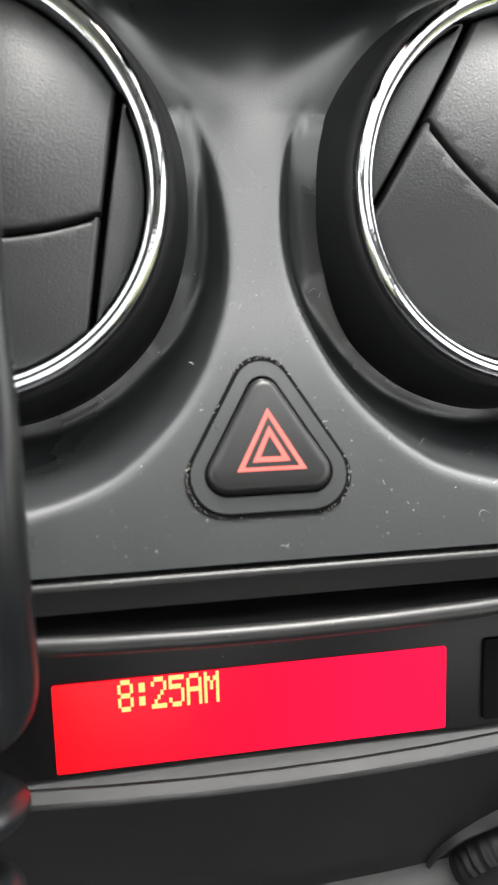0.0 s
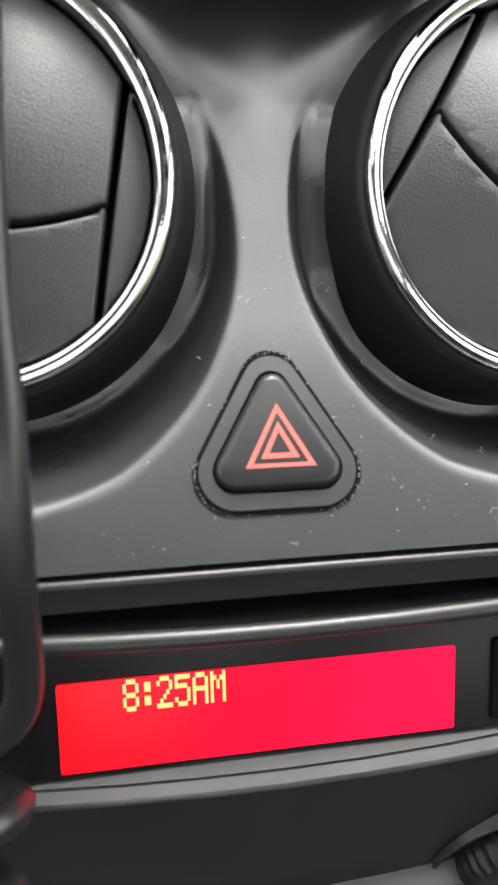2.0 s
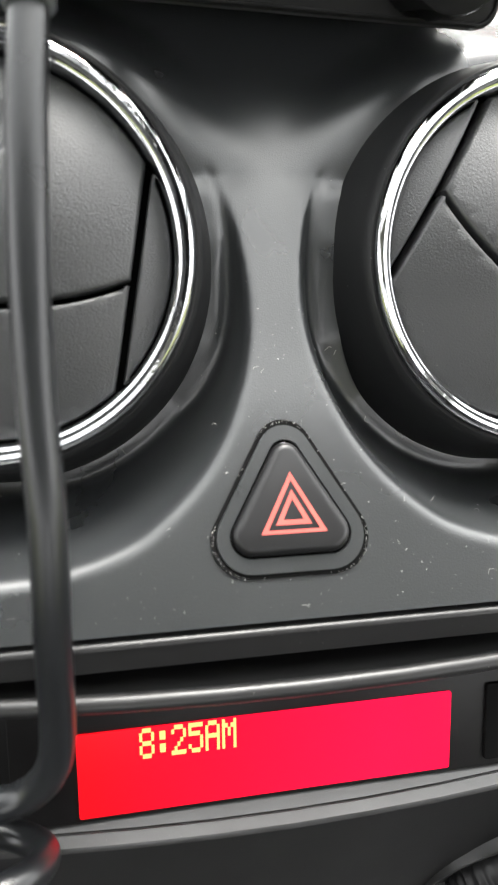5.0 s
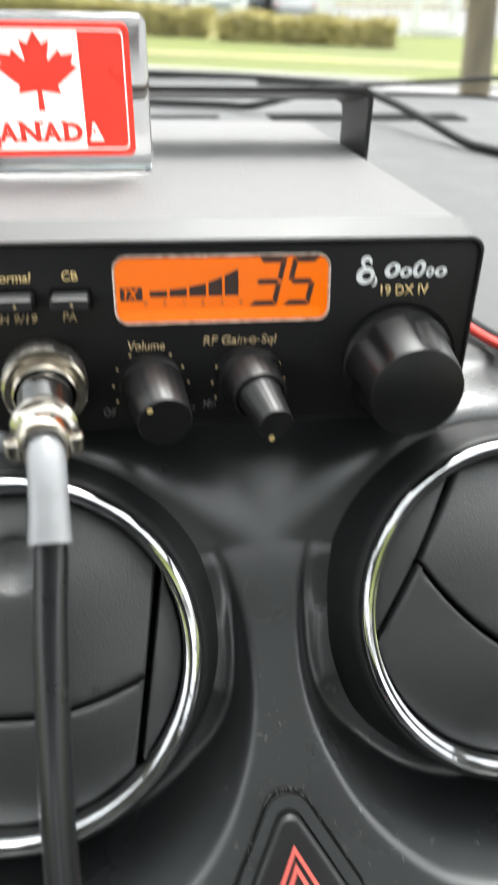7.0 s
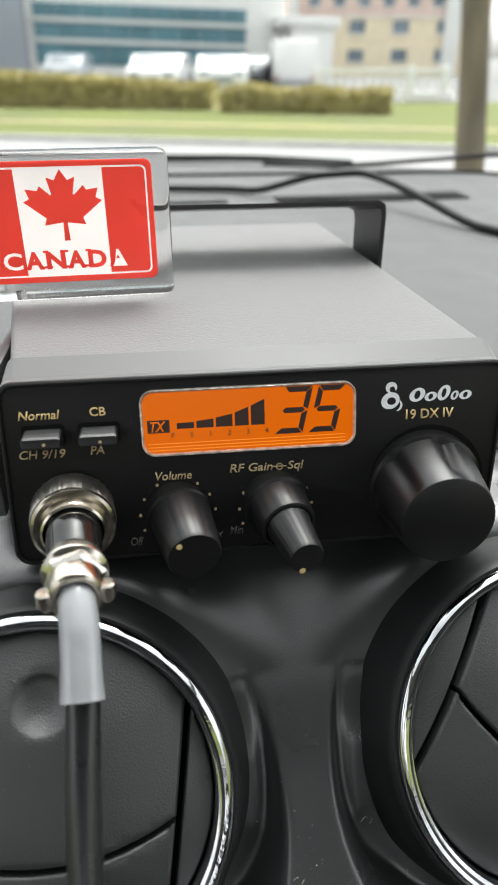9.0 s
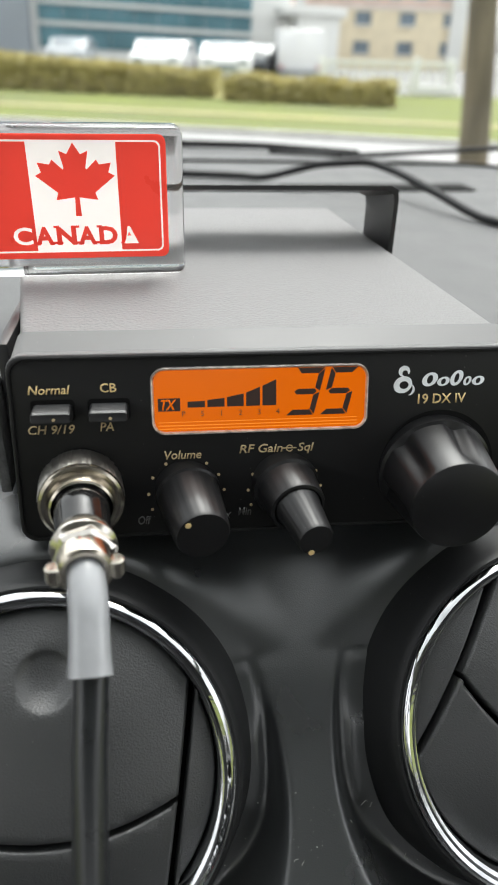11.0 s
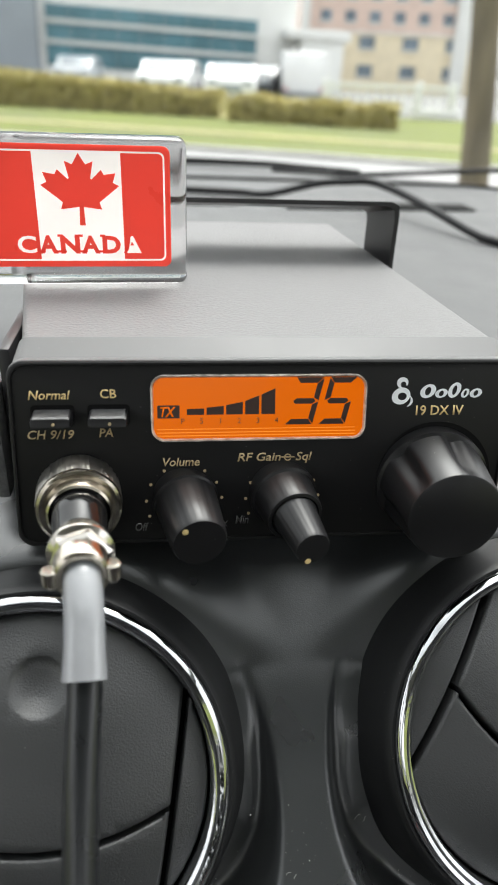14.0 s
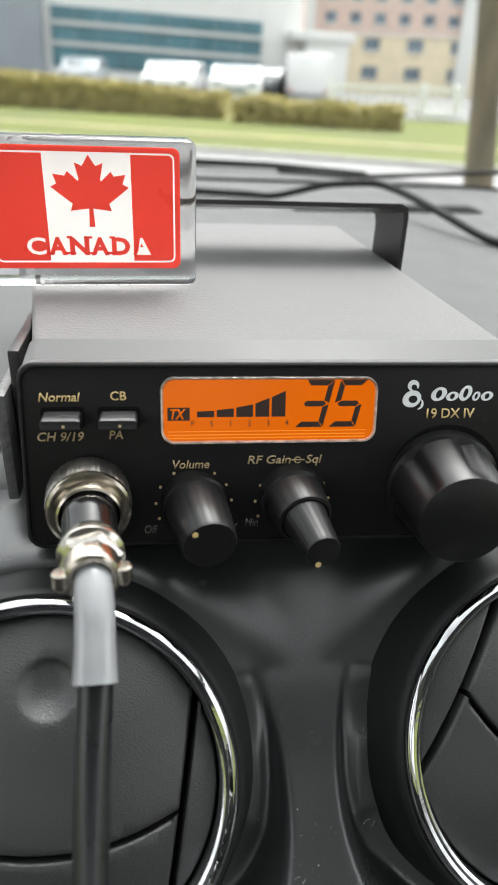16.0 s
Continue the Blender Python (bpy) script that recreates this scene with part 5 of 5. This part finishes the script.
def car(x, y, rz, paint, label, tall=1.0):
    ob = empty("parked_car", pose(x, y, 0.01, 0, 0, rz), label, "car", "parked cars")
    side_ = [(-2.2, 0.32), (-2.25, 0.62), (-2.15, 0.92), (-1.35, 1.02), (-0.75, 1.45 * tall), (0.75, 1.50 * tall), (1.75, 1.40 * tall), (2.1, 1.0), (2.2, 0.85), (2.2, 0.35)]
    part("body", prism(rounded(side_, 0.12, 4), 0.88, -0.88, bev=0.1, seg=3), paint, ob, angle=40)
    for s in (-1, 1):
        for w0, w1 in ((-0.95, -0.05), (0.05, 0.8), (0.9, 1.6)):
            zt = 1.38 * tall
            o_ = [(w0, 1.03), (w1, 1.03), (w1 - 0.02, zt), (w0 + (0.28 if w0 < -0.5 else 0.0), zt)]
            part("window", prism(o_, s * 0.87, s * 0.886), M_CARGLASS, ob, smooth=False)
        for wx in (-1.4, 1.35):
            w_ = part("wheel", lathe([(0.0, 0.1), (0.2, 0.1), (0.24, 0.11), (0.33, 0.11), (0.335, 0.0), (0.33, -0.1)], 28, "-y"), M_TYRE, ob, "black tyre")
            w_.matrix_basis = pose(wx, s * 0.80, 0.335, 0, 0, 0 if s < 0 else 180)
            part("rim", lathe([(0.0, 0.112), (0.19, 0.115), (0.22, 0.112)], 20, "-y"), M_RIMALLOY, w_, "alloy rim")
        part("headlight", box(-2.24, -2.05, s * 0.6 - 0.18, s * 0.6 + 0.18, 0.68, 0.84, 0.03), M_CARGLASS, ob)
        part("tail_light", box(2.08, 2.23, s * 0.68 - 0.13, s * 0.68 + 0.13, 0.78, 1.0, 0.03), M_TAIL, ob)
    for name, p0, p1 in (("windscreen", (-1.38, 1.04), (-0.80, 1.42 * tall)), ("rear_window", (2.06, 1.04), (1.78, 1.37 * tall))):
        g = math.atan2(p1[1] - p0[1], p1[0] - p0[0])
        ln = math.hypot(p1[0] - p0[0], p1[1] - p0[1])
        w_ = part(name, box(-ln / 2 + 0.05, ln / 2 - 0.03, -0.70, 0.70, -0.03, 0.03, 0.02), M_CARGLASS, ob)
        w_.matrix_basis = pose((p0[0] + p1[0]) / 2, 0, (p0[1] + p1[1]) / 2, 0, -math.degrees(g), 0)
    part("grille", box(-2.27, -2.2, -0.4, 0.4, 0.5, 0.72, 0.02), M_CARGLASS, ob)


car(0.14, 28.6, 80, M_CARWHITE, "white parked hatchback beyond the hedge", 0.92)
car(2.42, 28.6, 82, M_CARWHITE, "white parked car beyond the hedge", 0.9)
car(4.0, 32.5, 68, M_CARDARK, "dark parked car beyond the hedge", 0.9)


def box_truck(x, y, rz):
    ob = empty("box_truck", pose(x, y, 0.01, 0, 0, rz), "white box truck parked beyond the hedge", "truck")
    part("cargo_box", box(-0.87, 0.87, -1.6, 1.6, 0.45, 1.85, 0.05, 3), M_CARWHITE, ob, "plain white cargo box")
    part("chassis", box(-0.7, 0.7, -1.55, 3.0, 0.28, 0.44, 0.02), M_CARDARK, ob, "dark chassis")
    part("cab", box(-0.82, 0.82, 1.7, 3.1, 0.45, 1.6, 0.15, 3), M_CARWHITE, ob, "white cab")
    part("bumper", box(-0.8, 0.8, -1.72, -1.6, 0.3, 0.42, 0.02), M_CARGLASS, ob)
    for sx in (-1, 1):
        part("tail_light", box(sx * 0.72 - 0.06, sx * 0.72 + 0.06, -1.64, -1.58, 0.50, 0.62, 0.01), M_TAIL, ob)
        for wy in (-0.9, 2.4):
            w_ = part("wheel", lathe([(0.0, 0.1), (0.2, 0.1), (0.24, 0.11), (0.32, 0.11), (0.325, 0.0), (0.32, -0.1)], 28, "-y"), M_TYRE, ob, "black tyre")
            w_.matrix_basis = pose(sx * 0.74, wy, 0.325, 0, 0, 90 * sx)


box_truck(5.5, 31.8, -6)
car(-4.4, 40.0, 86, mat("silver_car_paint", (0.5, 0.52, 0.54), 0.3, vary=0.05, coat=0.5), "silver parked car beyond the hedge", 0.95)


# office building with window bands
def office():
    ob = empty("office_building", pose(-0.8, 46.0, 0.0, 0, 1.7, 0), "white office building with long teal window bands", "building")
    part("wall", box(-6.5, 8.2, 0.3, 14, -0.6, 12), M_WHITEWALL, ob, "white clad wall", smooth=False)
    part("side_wing", box(-26, -6.5, -0.6, 14, -0.6, 12), M_GREYWALL, ob, "blue-grey clad wing", smooth=False)
    for z0, z1 in ((0.8, 1.85), (2.1, 2.88), (3.13, 3.82), (6.0, 8.2)):
        for k in range(9):
            x0 = -6.1 + k * 1.34
            part("window", box(x0, x0 + 1.32, 0.22, 0.34, z0, z1), M_GLASSBAND, ob, smooth=False)
    for z in (1.97, 3.0):
        part("sill_band", box(-6.25, 6.1, 0.12, 0.32, z - 0.075, z + 0.075, 0.01), M_WHITEWALL, ob, "pale horizontal band")
    part("canopy", box(7.3, 10.9, -2.6, 0.4, 3.0, 3.45, 0.05), M_WHITEWALL, ob, "flat white entrance canopy")
    part("porch_wall", box(8.2, 10.6, -2.4, 0.4, -0.4, 3.0, 0.03), M_WHITEWALL, ob, "plain white porch wall")
    part("roof", box(-26.2, 8.4, -0.8, 14.2, 12, 12.4, 0.03), M_GREYWALL, ob)


office()


def apartments():
    ob = empty("apartment_building", pose(18.0, 62.0, 0.0, 0, 0, -6), "beige and pink brick apartment building with rows of windows", "building")
    part("wall", box(-7.2, 8.5, 0, 12, -0.5, 3.95), M_BEIGE, ob, "beige brick lower wall", smooth=False)
    part("upper_wall", box(-7.2, 8.5, 0.02, 12, 3.95, 16), M_PINK, ob, "pinkish brick upper wall", smooth=False)
    openings = [(-5.95 + k * 1.95, 4.75 + fl * 1.55, 0.85, 0.75) for fl in range(6) for k in range(7)]
    openings += [(-6.2 + k * 3.5, z_, 1.25, 0.85) for z_ in (0.95, 2.95) for k in range(4)]
    for x0, z0, w0, h0 in openings:
        w_ = part("window", box(x0, x0 + w0, -0.06, 0.04, z0, z0 + h0), M_WINDOW, ob, smooth=False)
        part("sill", box(x0 - 0.08, x0 + w0 + 0.08, -0.14, 0.0, z0 - 0.12, z0), M_WHITEWALL, w_, smooth=False)
    for k in range(4):
        part("band", box(-7.25, 8.55, -0.1, 0.05, 4.0 + k * 3.1, 4.14 + k * 3.1), M_WHITEWALL, ob, smooth=False)
    part("corner_pillar", box(4.8, 6.0, -0.5, 0.1, -0.5, 16), M_WHITEWALL, ob, "white corner pillar", smooth=False)
    part("corner_pillar", box(-7.5, -6.8, -0.5, 0.1, -0.5, 16), M_WHITEWALL, ob, "white corner pillar", smooth=False)
    part("roof", box(-7.4, 8.7, -0.2, 12.2, 16, 16.4), M_GREYWALL, ob, smooth=False)


apartments()
fence = empty("railing", pose(7.05, 24.0, 0.0, 0, 0, 0), "white painted railing by the car park", "railing")
for z in (0.18, 0.84):
    part("rail", box(-2.1, 2.1, -0.04, 0.04, z, z + 0.11, 0.01), M_RAIL, fence)
for k in range(14):
    part("baluster", box(-1.98 + k * 0.3, -1.91 + k * 0.3, -0.03, 0.03, 0.0, 0.86), M_RAIL, fence, smooth=False)
for x in (-2.1, 0.95, 2.1):
    part("post", box(x - 0.09, x + 0.09, -0.08, 0.08, 0.0, 1.06, 0.01), M_RAIL, fence)
plain("low_wall", box(8.0, 9.4, 23.9, 24.3, -0.05, 0.28, 0.02), M_WHITEWALL, "low white wall beside the railing", "wall")
